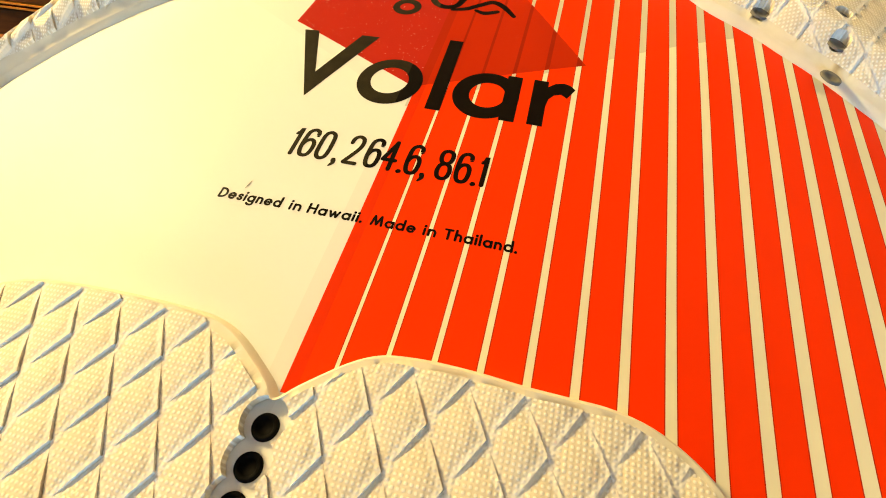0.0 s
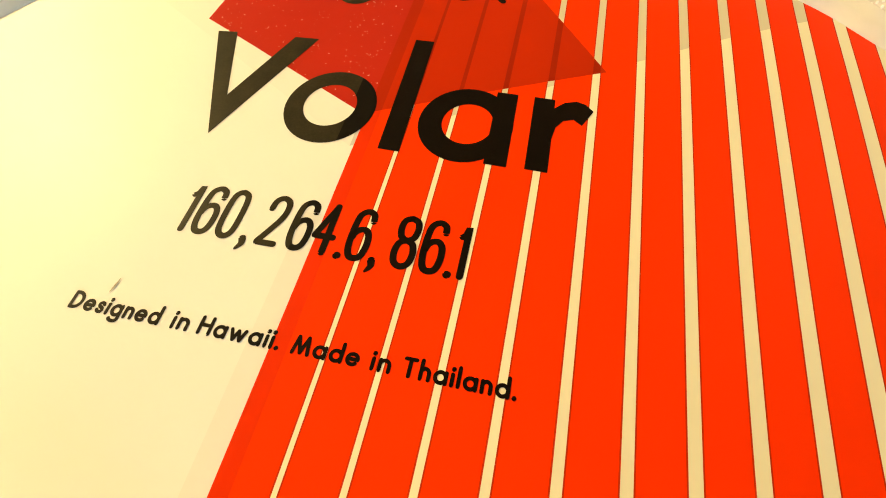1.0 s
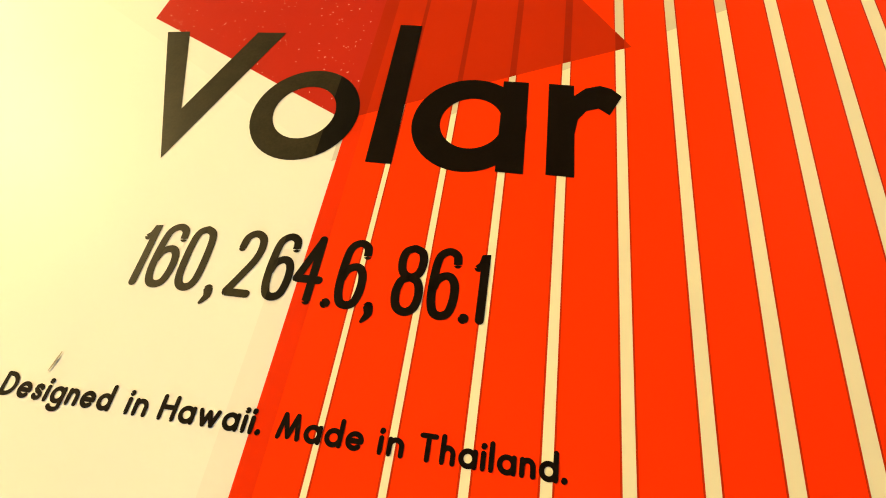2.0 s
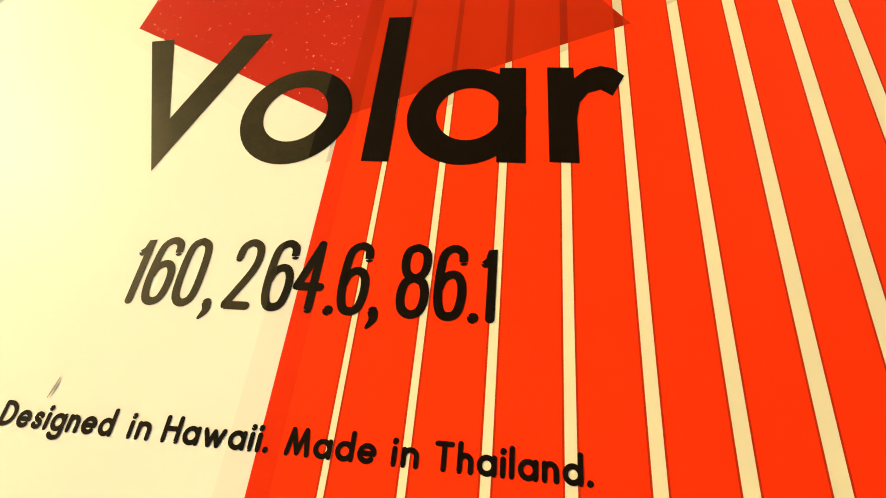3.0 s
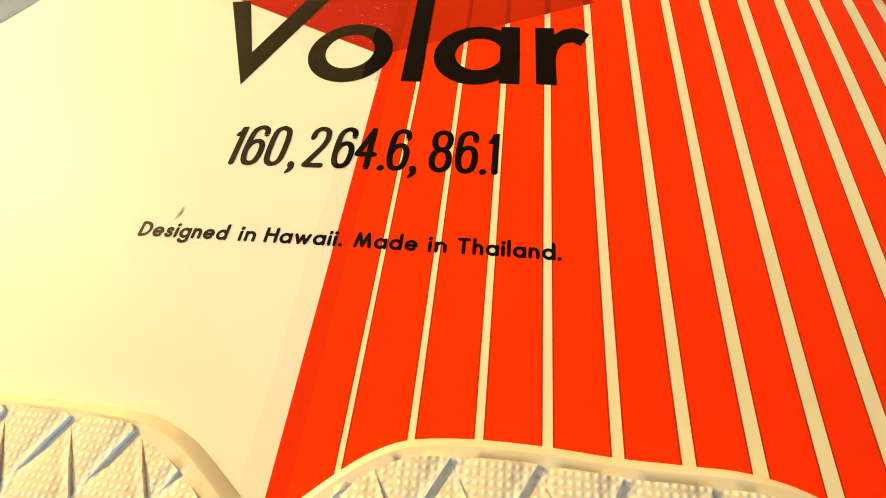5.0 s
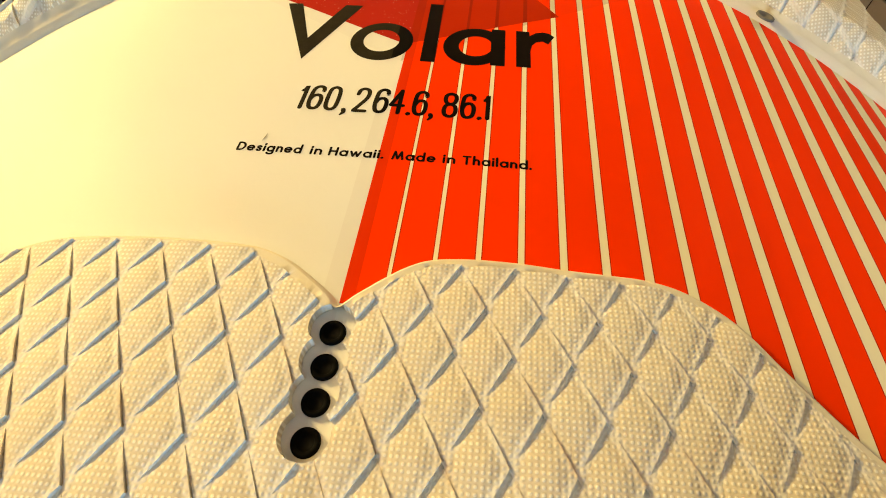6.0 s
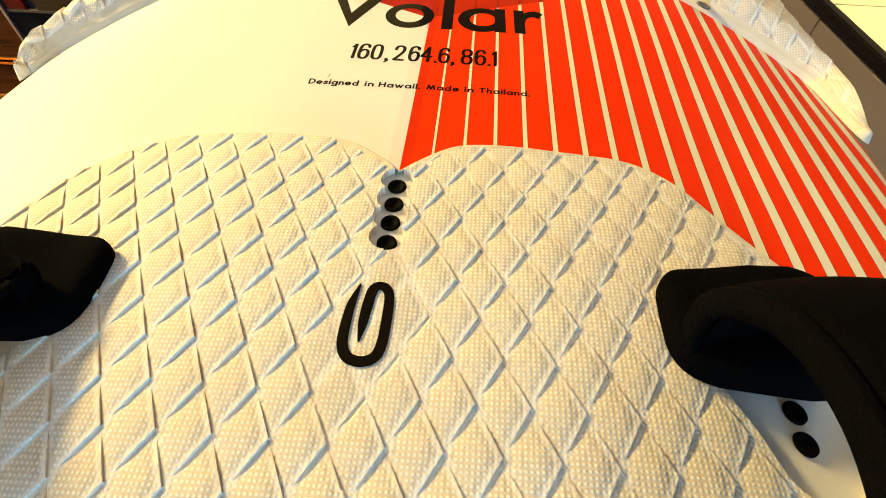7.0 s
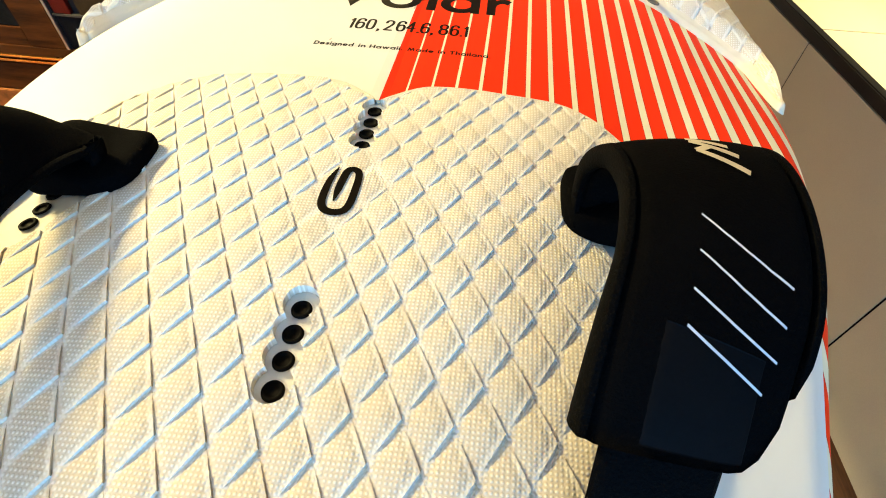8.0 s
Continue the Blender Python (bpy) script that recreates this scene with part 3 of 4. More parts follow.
DIGITS = {
    "1": [[(0.30, 0.78), (0.82, 1.0), (0.82, 0.0)]],
    "6": [[(0.97, 0.80), (0.90, 0.94), (0.55, 1.0), (0.16, 0.90), (0.04, 0.62), (0.04, 0.26), (0.20, 0.05), (0.52, 0.0), (0.84, 0.06), (0.98, 0.25),
           (0.96, 0.46), (0.78, 0.58), (0.50, 0.60), (0.20, 0.53), (0.06, 0.40)]],
    "0": [[(0.5, 1.0), (0.16, 0.93), (0.03, 0.72), (0.03, 0.28), (0.16, 0.07), (0.5, 0.0), (0.84, 0.07), (0.97, 0.28), (0.97, 0.72), (0.84, 0.93), (0.5, 1.0)]],
    "2": [[(0.06, 0.74), (0.15, 0.92), (0.5, 1.0), (0.87, 0.93), (0.97, 0.75), (0.84, 0.54), (0.42, 0.25), (0.05, 0.02)], [(0.06, 0.0), (0.97, 0.0)]],
    "4": [[(0.72, 0.0), (0.72, 1.0)], [(0.72, 0.98), (0.02, 0.34)], [(0.02, 0.33), (1.02, 0.33)]],
    "8": [[(0.5, 1.0), (0.16, 0.94), (0.05, 0.78), (0.16, 0.60), (0.5, 0.53), (0.84, 0.60), (0.95, 0.78), (0.84, 0.94), (0.5, 1.0)],
          [(0.5, 0.53), (0.15, 0.46), (0.02, 0.27), (0.14, 0.07), (0.5, 0.0), (0.86, 0.07), (0.98, 0.27), (0.85, 0.46), (0.5, 0.53)]],
}


def digit(ch, x0, x1, y0, y1, pen):
    a, b, c, d = x0 + pen / 2, x1 - pen / 2, y0 + pen / 2, y1 - pen / 2
    shapes = []
    for stroke in DIGITS[ch]:
        pts = [(a + (b - a) * u, c + (d - c) * v) for u, v in stroke]
        shapes.append(ribbon(pts, pen, per=1 if ch in "14" or len(stroke) == 2 else 6))
    return stack(*shapes)


def arc(cx, cy, rx, ry, a0, a1, n=14):
    return [(cx + rx * math.cos(math.radians(a0 + (a1 - a0) * i / n)), cy + ry * math.sin(math.radians(a0 + (a1 - a0) * i / n))) for i in range(n + 1)]


# Round geometric letters as pen lines over a cap height of 1: width, lines.
BOWL = arc(0.26, 0.34, 0.26, 0.26, 0, 360, 28)
ARCH = [(0.0, 0.30)] + arc(0.20, 0.37, 0.20, 0.23, 180, 0) + [(0.40, 0.08)]
GLYPHS = {
    "D": (0.60, [[(0.0, 0.08), (0.0, 0.92)], [(0.0, 0.92), *arc(0.18, 0.50, 0.42, 0.42, 90, -90), (0.0, 0.08)]]),
    "e": (0.52, [arc(0.26, 0.34, 0.26, 0.26, 0, 312, 24), [(0.02, 0.34), (0.51, 0.34)]]),
    "s": (0.32, [[(0.31, 0.51), (0.25, 0.58), (0.15, 0.60), (0.05, 0.55), (0.03, 0.46), (0.09, 0.38), (0.20, 0.34), (0.29, 0.28), (0.32, 0.19), (0.26, 0.10), (0.15, 0.08), (0.05, 0.11), (0.0, 0.18)]]),
    "i": (0.0, [[(0.0, 0.08), (0.0, 0.60)], [(0.0, 0.85), (0.004, 0.86)]]),
    "g": (0.52, [BOWL, [(0.52, 0.60), (0.52, -0.10)] + arc(0.27, -0.10, 0.25, 0.15, 0, -165)[1:]]),
    "n": (0.40, [[(0.0, 0.08), (0.0, 0.60)], ARCH]),
    "d": (0.52, [BOWL, [(0.52, 0.08), (0.52, 0.98)]]),
    "H": (0.56, [[(0.0, 0.08), (0.0, 0.92)], [(0.56, 0.08), (0.56, 0.92)], [(0.0, 0.52), (0.56, 0.52)]]),
    "a": (0.52, [BOWL, [(0.52, 0.08), (0.52, 0.60)]]),
    "w": (0.76, [[(0.0, 0.60), (0.20, 0.08)], [(0.20, 0.08), (0.38, 0.56)], [(0.38, 0.56), (0.56, 0.08)], [(0.56, 0.08), (0.76, 0.60)]]),
    "M": (0.78, [[(0.0, 0.08), (0.14, 0.92)], [(0.14, 0.92), (0.39, 0.12)], [(0.39, 0.12), (0.64, 0.92)], [(0.64, 0.92), (0.78, 0.08)]]),
    "T": (0.54, [[(0.0, 0.92), (0.54, 0.92)], [(0.27, 0.92), (0.27, 0.08)]]),
    "h": (0.40, [[(0.0, 0.08), (0.0, 0.98)], ARCH]),
    "l": (0.0, [[(0.0, 0.08), (0.0, 0.98)]]),
    ".": (0.0, [[(0.0, 0.10), (0.004, 0.105)]]),
}


def caption_letters(text, x0, x1, y0, cap, lift, pen=0.00145):
    """One printed word in round geometric letters between x0 and x1 on the base line y0; a mesh for each letter."""
    gap = 0.31
    wide = sum(GLYPHS[c][0] for c in text) + gap * (len(text) - 1)
    sx = (x1 - x0 - pen) / wide
    at = x0 + pen / 2
    for c in text:
        shapes = []
        for line in GLYPHS[c][1]:
            dot = len(line) == 2 and abs(line[0][0] - line[1][0]) < 0.01 and abs(line[0][1] - line[1][1]) < 0.02
            shapes.append(ribbon([(at + u * sx, y0 + v * cap) for u, v in line], pen * (1.2 if dot else 1.0), per=1))
        at += (GLYPHS[c][0] + gap) * sx
        yield drape("small_letter", *stack(*shapes), lift, INK)


# ---------------------------------------------------------------- the board
board = thing("windsurf_board", "white and orange-red pinstriped windsurf board with black lettering, deck up", "windsurf board")
part("hull", hull_mesh(), board, "glossy white lacquer with orange-red pinstriped half")
CALM = [(0.002, -0.116, 0.028, 0.045)]
OVALS = [rounded([(0.1745, -0.1121), (0.1809, -0.1335), (0.1911, -0.1514), (0.2035, -0.1741), (0.2305, -0.1798), (0.25, -0.1491), (0.2442, -0.1073), (0.206, -0.0941)], 4),
         rounded([(-0.1678, -0.1186), (-0.1741, -0.14), (-0.1839, -0.1581), (-0.1959, -0.1808), (-0.2221, -0.1878), (-0.2405, -0.1585), (-0.2344, -0.1178), (-0.1976, -0.103)], 4)]
OVALS = [o if area_of(o) > 0 else o[::-1] for o in OVALS]
def rear_margin(p):
    """The scales run out to the edge to port; a plain lip stays in the notch and to starboard."""
    return 0.0042 if -0.045 < p.x <= 0.0 and p.y > -0.05 else 0.0030 if p.x > 0 else 0.0012


rear_pad = part("rear_deck_pad", pad_mesh("rear_deck_pad", rounded(REAR_STARBOARD + REAR_PORT[::-1], 5),
                [circle_row(r, 0.0105) for r in PLUG_ROWS] + OVALS, PAD_ORIGIN, False, 0.0055, rear_margin, 0.0035, CALM), board, "cream-white diamond-grooved foam pad")
fore_discs = []
# The port pad sits a little farther aft and its heel rises more steeply.
for s, shift, rise, run in ((1, 0.0, 0.022, 0.032), (-1, -0.020, 0.024, 0.032)):
    shape = [(x, y + shift * (1 - smooth01(y, 0.35, 0.5)) * smooth01(y, 0.155, 0.22) + (0.022 * (1 - smooth01(y, 0.16, 0.215)) if s < 0 else 0.0)) for x, y in FORE_HALF]
    loop = rounded([(s * x, y) for x, y in shape], 5)
    rows = [[Vector((s * x + 0.0070 * math.cos(a), y + 0.0070 * math.sin(a))) for a in [i * math.pi / 9 for i in range(18)]] for x, y in FORE_HOLES if s > 0]
    inner = [Vector((s * x, y)) for x, y in shape[1:12]]

    def heel(p):
        """The pad swells towards the rail."""
        d = min((p - intersect_point_line(p, a, b)[0].to_2d()).length if 0 < intersect_point_line(p, a, b)[1] < 1 else min((p - a).length, (p - b).length)
                for a, b in zip(inner, inner[1:]))
        return rise * smooth01(d, -0.004, run * (0.5 + 0.5 * smooth01(p.y, 0.16, 0.30))) * smooth01(p.y, 0.13, 0.225)

    fore_discs += [(s * x, y, deck_z(x, y) + heel(Vector((s * x, y))) + 0.0015) for x, y in FORE_HOLES if s > 0]

    def margin(p):
        """Broad along the inner edge, narrow at the rail."""
        return (0.007 if s > 0 else 0.009) if min((p - q).length for q in inner) < 0.03 and abs(p.x) < 0.4075 else 0.003
    part("front_deck_pad", pad_mesh("front_deck_pad", loop, rows, PAD_ORIGIN, False, 0.006, margin, 0.005, [], heel, RISE if s > 0 else 2.6 * RISE), board, "cream-white diamond-grooved foam pad")


def plug_mesh(r=0.0058, mat=None):
    """A screw plug: black collar with a stepped, dark bore."""
    vs, fs, n = [], [], 24
    prof = ((r * 1.05, 0.0), (r * 1.0, 0.0014), (r * 0.80, 0.0015), (r * 0.62, 0.0009), (r * 0.58, 0.0002), (r * 0.1, 0.0001))
    for pr, pz in prof:
        vs += [(pr * math.cos(2 * math.pi * i / n), pr * math.sin(2 * math.pi * i / n), pz) for i in range(n)]
    for q in range(len(prof) - 1):
        fs += [(q * n + i, q * n + (i + 1) % n, (q + 1) * n + (i + 1) % n, (q + 1) * n + i) for i in range(n)]
    fs.append(tuple(range((len(prof) - 1) * n, len(prof) * n)))
    return mesh_from("screw_plug", vs, fs, mat or PLUG, smooth=True)


# The front pads' holes get grey discs, their colour standing for shade inside.
PLUG_MESH, HOLE_DISC = plug_mesh(), plug_mesh(0.0078, surface("hole_shade_grey", (0.16, 0.15, 0.13), 0.6, vary=0.2, bump=0.1, gloss=0.2))
seats = [(px, py - 0.002, deck_z(px, py - 0.002) + 0.0006) for row in PLUG_ROWS + STRAP_ROWS for px, py in row]
for i, (px, py, pz) in enumerate(seats + fore_discs):
    black = i < len(seats)
    ob = part("screw_plug", PLUG_MESH if black else HOLE_DISC, board, "black threaded plug" if black else "grey disc standing for the shade in a hole")
    tilt = math.degrees(math.atan((deck_z(px - 0.005, py) - deck_z(px + 0.005, py)) / 0.01))
    ob.matrix_basis = pose(px, py, pz, 0, tilt, 0)

LIFT = 0.00012
letters = {
    "first": polygon([(-0.1049, 0.2726), (-0.0726, 0.1957), (-0.0424, 0.2741), (-0.0568, 0.2736), (-0.0753, 0.2230), (-0.0928, 0.2731)]),
    "second": ring_shape(-0.0183, 0.2242, 0.0236, 0.0252, 0.0136, 0.0146, -0.0003, 0.0006),
    "third": polygon([(0.0136, 0.2006), (0.0242, 0.2004), (0.0228, 0.2811), (0.0123, 0.2813)]),
    "fourth": stack(ring_shape(0.0514, 0.2231, 0.0230, 0.0242, 0.0125, 0.0131, 0.0010, 0.0003), polygon([(0.0641, 0.2000), (0.0745, 0.1997), (0.0738, 0.2467), (0.0634, 0.2471)])),
    "fifth": polygon([(0.0827, 0.2002), (0.0930, 0.1999), (0.0927, 0.2202), (0.0939, 0.2279), (0.0971, 0.2327), (0.1018, 0.2344), (0.1060, 0.2312),
                      (0.1109, 0.2415), (0.1070, 0.2455), (0.1024, 0.2469), (0.0968, 0.2450), (0.0922, 0.2404), (0.0921, 0.2462), (0.0820, 0.2466)]),
}
for shape in letters.values():
    part("printed_letter", drape("printed_letter", *shape, LIFT, INK), board, "bold black printed letter")
NUMBER = [('1', -0.0633, -0.0561), ('6', -0.0554, -0.0446), ('0', -0.0437, -0.0331), ('2', -0.0242, -0.0132), ('6', -0.011, -0.0003), ('4', -0.0003, 0.0105), ('6', 0.0151, 0.0258), ('8', 0.0348, 0.0457), ('6', 0.0466, 0.0573), ('1', 0.06, 0.0671)]
for ch, x0, x1 in NUMBER:
    part("printed_digit", drape("printed_digit", *digit(ch, x0, x1, 0.1402, 0.1664, 0.0029), LIFT, INK), board, "black printed digit")
for px in (0.0135, 0.0597):
    part("printed_point", drape("printed_point", *ribbon([(px, 0.1415), (px + 0.0001, 0.1416)], 0.0034, per=1), LIFT, INK), board)
for px in (-0.0290, 0.0283):
    part("printed_comma", drape("printed_comma", *ribbon([(px, 0.1420), (px + 0.0004, 0.1395), (px - 0.0012, 0.1368)], (0.0034, 0.0028, 0.0012)), LIFT, INK), board)
WORDS = (('Designed', -0.0861, -0.0452), ('in', -0.0401, -0.0326), ('Hawaii.', -0.0287, 0.005), ('Made', 0.0099, 0.0363), ('in', 0.0405, 0.0481), ('Thailand.', 0.0521, 0.0931))
for word, x0, x1 in WORDS:
    for me in caption_letters(word, x0, x1, 0.0990, 0.0074, LIFT):
        part("small_letter", me, board, "small black printed letter")
EMBLEM = [
    ring_shape(-0.0340, 0.3203, 0.0118, 0.0116, 0.0061, 0.0054),
    ribbon([(-0.0173, 0.3395), (-0.0116, 0.3301), (-0.0030, 0.3259), (0.0056, 0.3291), (0.0094, 0.3394)], 0.0056),
    ribbon([(0.0037, 0.3230), (0.0152, 0.3270), (0.0248, 0.3343), (0.0344, 0.3404), (0.0440, 0.3353), (0.0545, 0.3226)], (0.003, 0.005, 0.005, 0.0055, 0.0052, 0.0035)),
    ribbon([(0.0229, 0.3259), (0.0306, 0.3233), (0.0401, 0.3271)], (0.003, 0.0052, 0.0045)),
]
for shape in EMBLEM:
    part("emblem_stroke", drape("emblem_stroke", *shape, LIFT, INK), board, "black script stroke of a printed emblem")
# black clip-shaped mark on the rear pad
mark = stack(ribbon([(-0.0053, -0.0941), (-0.0080, -0.1061), (-0.0088, -0.1177), (-0.0084, -0.1288), (-0.0050, -0.1355), (0.0019, -0.1376), (0.0085, -0.1348), (0.0110, -0.1270),
                     (0.0114, -0.1135), (0.0109, -0.1015), (0.0087, -0.0962), (0.0047, -0.0949), (0.0016, -0.0978), (0.0003, -0.1079), (-0.0003, -0.1176), (-0.0006, -0.1277)],
                    (0.0008, 0.0046, 0.0054, 0.0056, 0.0056, 0.0056, 0.0056, 0.0056, 0.0054, 0.0052, 0.0052, 0.0054, 0.0058, 0.0058, 0.0050, 0.0006), ends=False))
part("clip_mark", drape("clip_mark", *mark, 0.0055 + 0.0006, INK), rear_pad, "black clip-shaped printed mark")
SMUDGE = surface("grey_scuff", (0.30, 0.26, 0.20), 0.6, vary=0.3, bump=0)
part("scuff", drape("scuff", *ribbon([(-0.0708, 0.1146), (-0.0713, 0.1114), (-0.0722, 0.1081)], (0.0003, 0.0009, 0.0002)), 0.0003, SMUDGE), board, "small grey scuff")


# ---------------------------------------------------------------- foot straps
STRAP_PATH = [(0.1972, -0.1199, -0.012), (0.1975, -0.1091, 0.0134), (0.1981, -0.1129, 0.038), (0.2011, -0.1387, 0.0632), (0.1981, -0.1802, 0.0739), (0.1912, -0.2219, 0.0704), (0.1793, -0.2583, 0.0572), (0.1727, -0.2915, 0.0271), (0.1724, -0.3169, -0.025)]
STRAP_WIDE = [0.076, 0.080, 0.082, 0.081, 0.0745, 0.073, 0.071, 0.073, 0.075]


def spline(points, u):
    n = len(points) - 1
    i = min(n - 1, int(u * n))
    t = u * n - i
    p0, p1, p2, p3 = (Vector(points[min(n, max(0, i + d))]) for d in (-1, 0, 1, 2))
    return 0.5 * (2 * p1 + (p2 - p0) * t + (2 * p0 - 5 * p1 + 4 * p2 - p3) * t * t + (3 * p1 - p0 - 3 * p2 + p3) * t**3)


def strap_frame(u):
    p = spline(STRAP_PATH, u)
    t = (spline(STRAP_PATH, min(1, u + 0.01)) - spline(STRAP_PATH, max(0, u - 0.01))).normalized()
    across = Vector((1, 0.12, 0))
    across = (across - t * across.dot(t)).normalized()
    up = t.cross(across).normalized()
    w = spline([(v, 0, 0) for v in STRAP_WIDE], u).x
    return p, across, up, w


def strap_point(u, v, lift, s):
    """v from -0.5 (inboard) to 0.5; lift over the middle surface."""
    p, a, up, w = strap_frame(u)
    crown = 0.004 * (1 - (2 * v) ** 2)
    q = p + a * (v * w) + up * (lift + crown)
    if s > 0:
        return (q.x, q.y, DECK + q.z)
    # the port strap is trodden down, its inboard edge lying near the pad
    return (-q.x - 0.012, q.y, DECK + q.z * (0.68 if q.z < 0.02 else 0.68 - 0.40 * (1 - smooth01(v, -0.55, 0.15)) * smooth01(q.z, 0.02, 0.045)))


def strap_sheet(u0, u1, v0, v1, low, high, s, mat, nu=48, nv=14, name="padding", end=None):
    """A thick curved sheet with rounded long edges."""
    vs, fs = [], []
    prof = []
    for i in range(nv + 1):
        v = v0 + (v1 - v0) * i / nv
        prof.append((v, 1))
    prof = prof + [(v, 0) for v, _ in reversed(prof)]
    m = len(prof)
    for j in range(nu + 1):
        for v, side in prof:
            u = u0 + ((end(v) if end else u1) - u0) * j / nu
            e = min(v - v0, v1 - v) / (v1 - v0)
            pinch = math.sqrt(max(0.0, 1 - max(0, 1 - e / 0.09) ** 2)) * 0.85 + 0.15
            midl = (low + high) / 2
            lift = midl + (high - midl) * pinch * (1 if side else -1)
            vs.append(strap_point(u, v, lift, s))
    for j in range(nu):
        for i in range(m):
            a, b = j * m + i, j * m + (i + 1) % m
            fs.append((a, b, b + m, a + m) if s > 0 else (b, a, a + m, b + m))
    fs.append(tuple(range(m)))
    fs.append(tuple(range(nu * m, (nu + 1) * m))[::-1])
    return mesh_from(name, vs, fs, mat, smooth=True)


def strap_print(lines, s, width, mat, name):
    """Flat strokes on the padding's outer face; lines are lists of (u, v)."""
    vs, fs = [], []
    for line in lines:
        for (ua, va), (ub, vb) in zip(line, line[1:]):
            n = 10
            pu, pv = -(vb - va) * 0.09, (ub - ua) * 0.26
            l = math.hypot((ub - ua) * 0.26, (vb - va) * 0.09)
            du, dv = pu / l * width / 0.26, pv / l * width / 0.09
            a = len(vs)
            for i in range(n + 1):
                u, v = ua + (ub - ua) * i / n, va + (vb - va) * i / n
                vs.append(strap_point(u + du / 2, v + dv / 2, 0.0069, s))
                vs.append(strap_point(u - du / 2, v - dv / 2, 0.0069, s))
            fs += [(a + 2 * i, a + 2 * i + 1, a + 2 * i + 3, a + 2 * i + 2) for i in range(n)]
    return mesh_from(name, vs, fs, mat)


def tab_mesh(s):
    """The rounded foot of the cover, flaring inboard onto the pad."""
    bm = bmesh.new()
    bmesh.ops.create_uvsphere(bm, u_segments=32, v_segments=14, radius=1)
    for v in bm.verts:
        x, y, z = v.co
        k = lambda c: math.copysign(abs(c) ** 0.5, c)
        px, py = 0.1967 + (0.0445 if s > 0 or x < 0 else 0.035) * k(x) - (0.006 if s < 0 else 0.0), -0.1035 + 0.0310 * k(y) - 0.004 * x - (0.004 if s < 0 else 0.0)
        tall = (0.0125 + 0.009 * smooth01(px, 0.165, 0.215)) * (1.0 if s > 0 else 0.8)
        v.co = (s * px, py, deck_z(px, py) + tall + (tall - 0.001) * k(z))
    if s < 0:
        bmesh.ops.reverse_faces(bm, faces=bm.faces)
    me = bpy.data.meshes.new("cover_foot")
    bm.to_mesh(me)
    bm.free()
    me.materials.append(NEOPRENE)
    me.polygons.foreach_set("use_smooth", [True] * len(me.polygons))
    return me


def cover_end(v):
    """The padding ends square inboard and is rounded off outboard."""
    return 0.842 - 0.12 * max(0.0, (v - 0.2) / 0.3) ** 3


def foot_strap(s):
    t = thing("foot_strap", "black padded foot strap with pale piping over the rear pad", "foot strap", "rear foot straps")
    part("cover", strap_sheet(0.0, 0.85, -0.5, 0.5, -0.006, 0.006, s, NEOPRENE, name="cover", end=cover_end), t)
    part("webbing", strap_sheet(0.6, 1.0, -0.36, 0.27, -0.004, 0.001, s, WEBBING, name="webbing"), t, "narrower black webbing running into the deck")
    part("lining", strap_sheet(0.10, 0.78, -0.44, 0.44, -0.0085, -0.005, s, WEBBING, name="lining"), t)
    for v0 in (-0.52, 0.46):
        part("edge_binding", strap_sheet(0.02, 0.838, v0, v0 + 0.06, -0.0063, 0.0063, s, WEBBING, nv=6, name="edge_binding", end=lambda v: cover_end(v) - 0.002), t)
    # added smoother sheet that gives the cover's lower end its sheen
    part("sheen_patch", strap_sheet(0.725, 0.8, -0.26, 0.30, 0.004, 0.00625, s, RUBBER, name="sheen_patch", end=lambda v: cover_end(v) - 0.008), t, "smooth black sheet added for the soft sheen on the cover")
    part("cover_foot", tab_mesh(s), t)
    for line in ([(0.579, -0.143), (0.599, -0.03), (0.616, 0.086), (0.630, 0.204), (0.640, 0.327)], [(0.632, -0.147), (0.649, -0.033), (0.663, 0.082), (0.674, 0.2), (0.683, 0.322)],
                 [(0.684, -0.147), (0.695, -0.035), (0.705, 0.079), (0.714, 0.196), (0.723, 0.318)], [(0.723, -0.141), (0.732, -0.04), (0.741, 0.064), (0.751, 0.17), (0.762, 0.282)]):
        part("piping", strap_print([line], s, 0.0008, PIPING, "piping"), t, "thin pale piping line")
    zigzag = [[(0.394, -0.06), (0.420, 0.15)], [(0.408, -0.06), (0.450, 0.17)], [(0.441, -0.06), (0.489, 0.185)], [(0.425, 0.04), (0.443, -0.06)], [(0.403, 0.02), (0.413, -0.05)]]
    if s > 0:
        part("zigzag_print", strap_print(zigzag, s, 0.0034, TAN_PRINT, "zigzag_print"), t, "beige zigzag print")
    return t


for s in (1, -1):
    foot_strap(s)

# ---------------------------------------------------------------- stand under the board
stand = thing("board_stand", "dark padded trestle stand carrying the board", "stand")
for y in (0.35, 1.35):
    zb = DECK + lerp_table(SPINE, y) - 0.126
    part("padded_bar", box(-0.30, 0.30, y - 0.03, y + 0.03, zb - 0.06, zb, BLACK_CLOTH, 0.01), stand)
    for x in (-0.24, 0.24):
        part("leg", box(x - 0.02, x + 0.02, y - 0.02, y + 0.02, 0.0, zb - 0.06, STEEL, 0.004), stand)

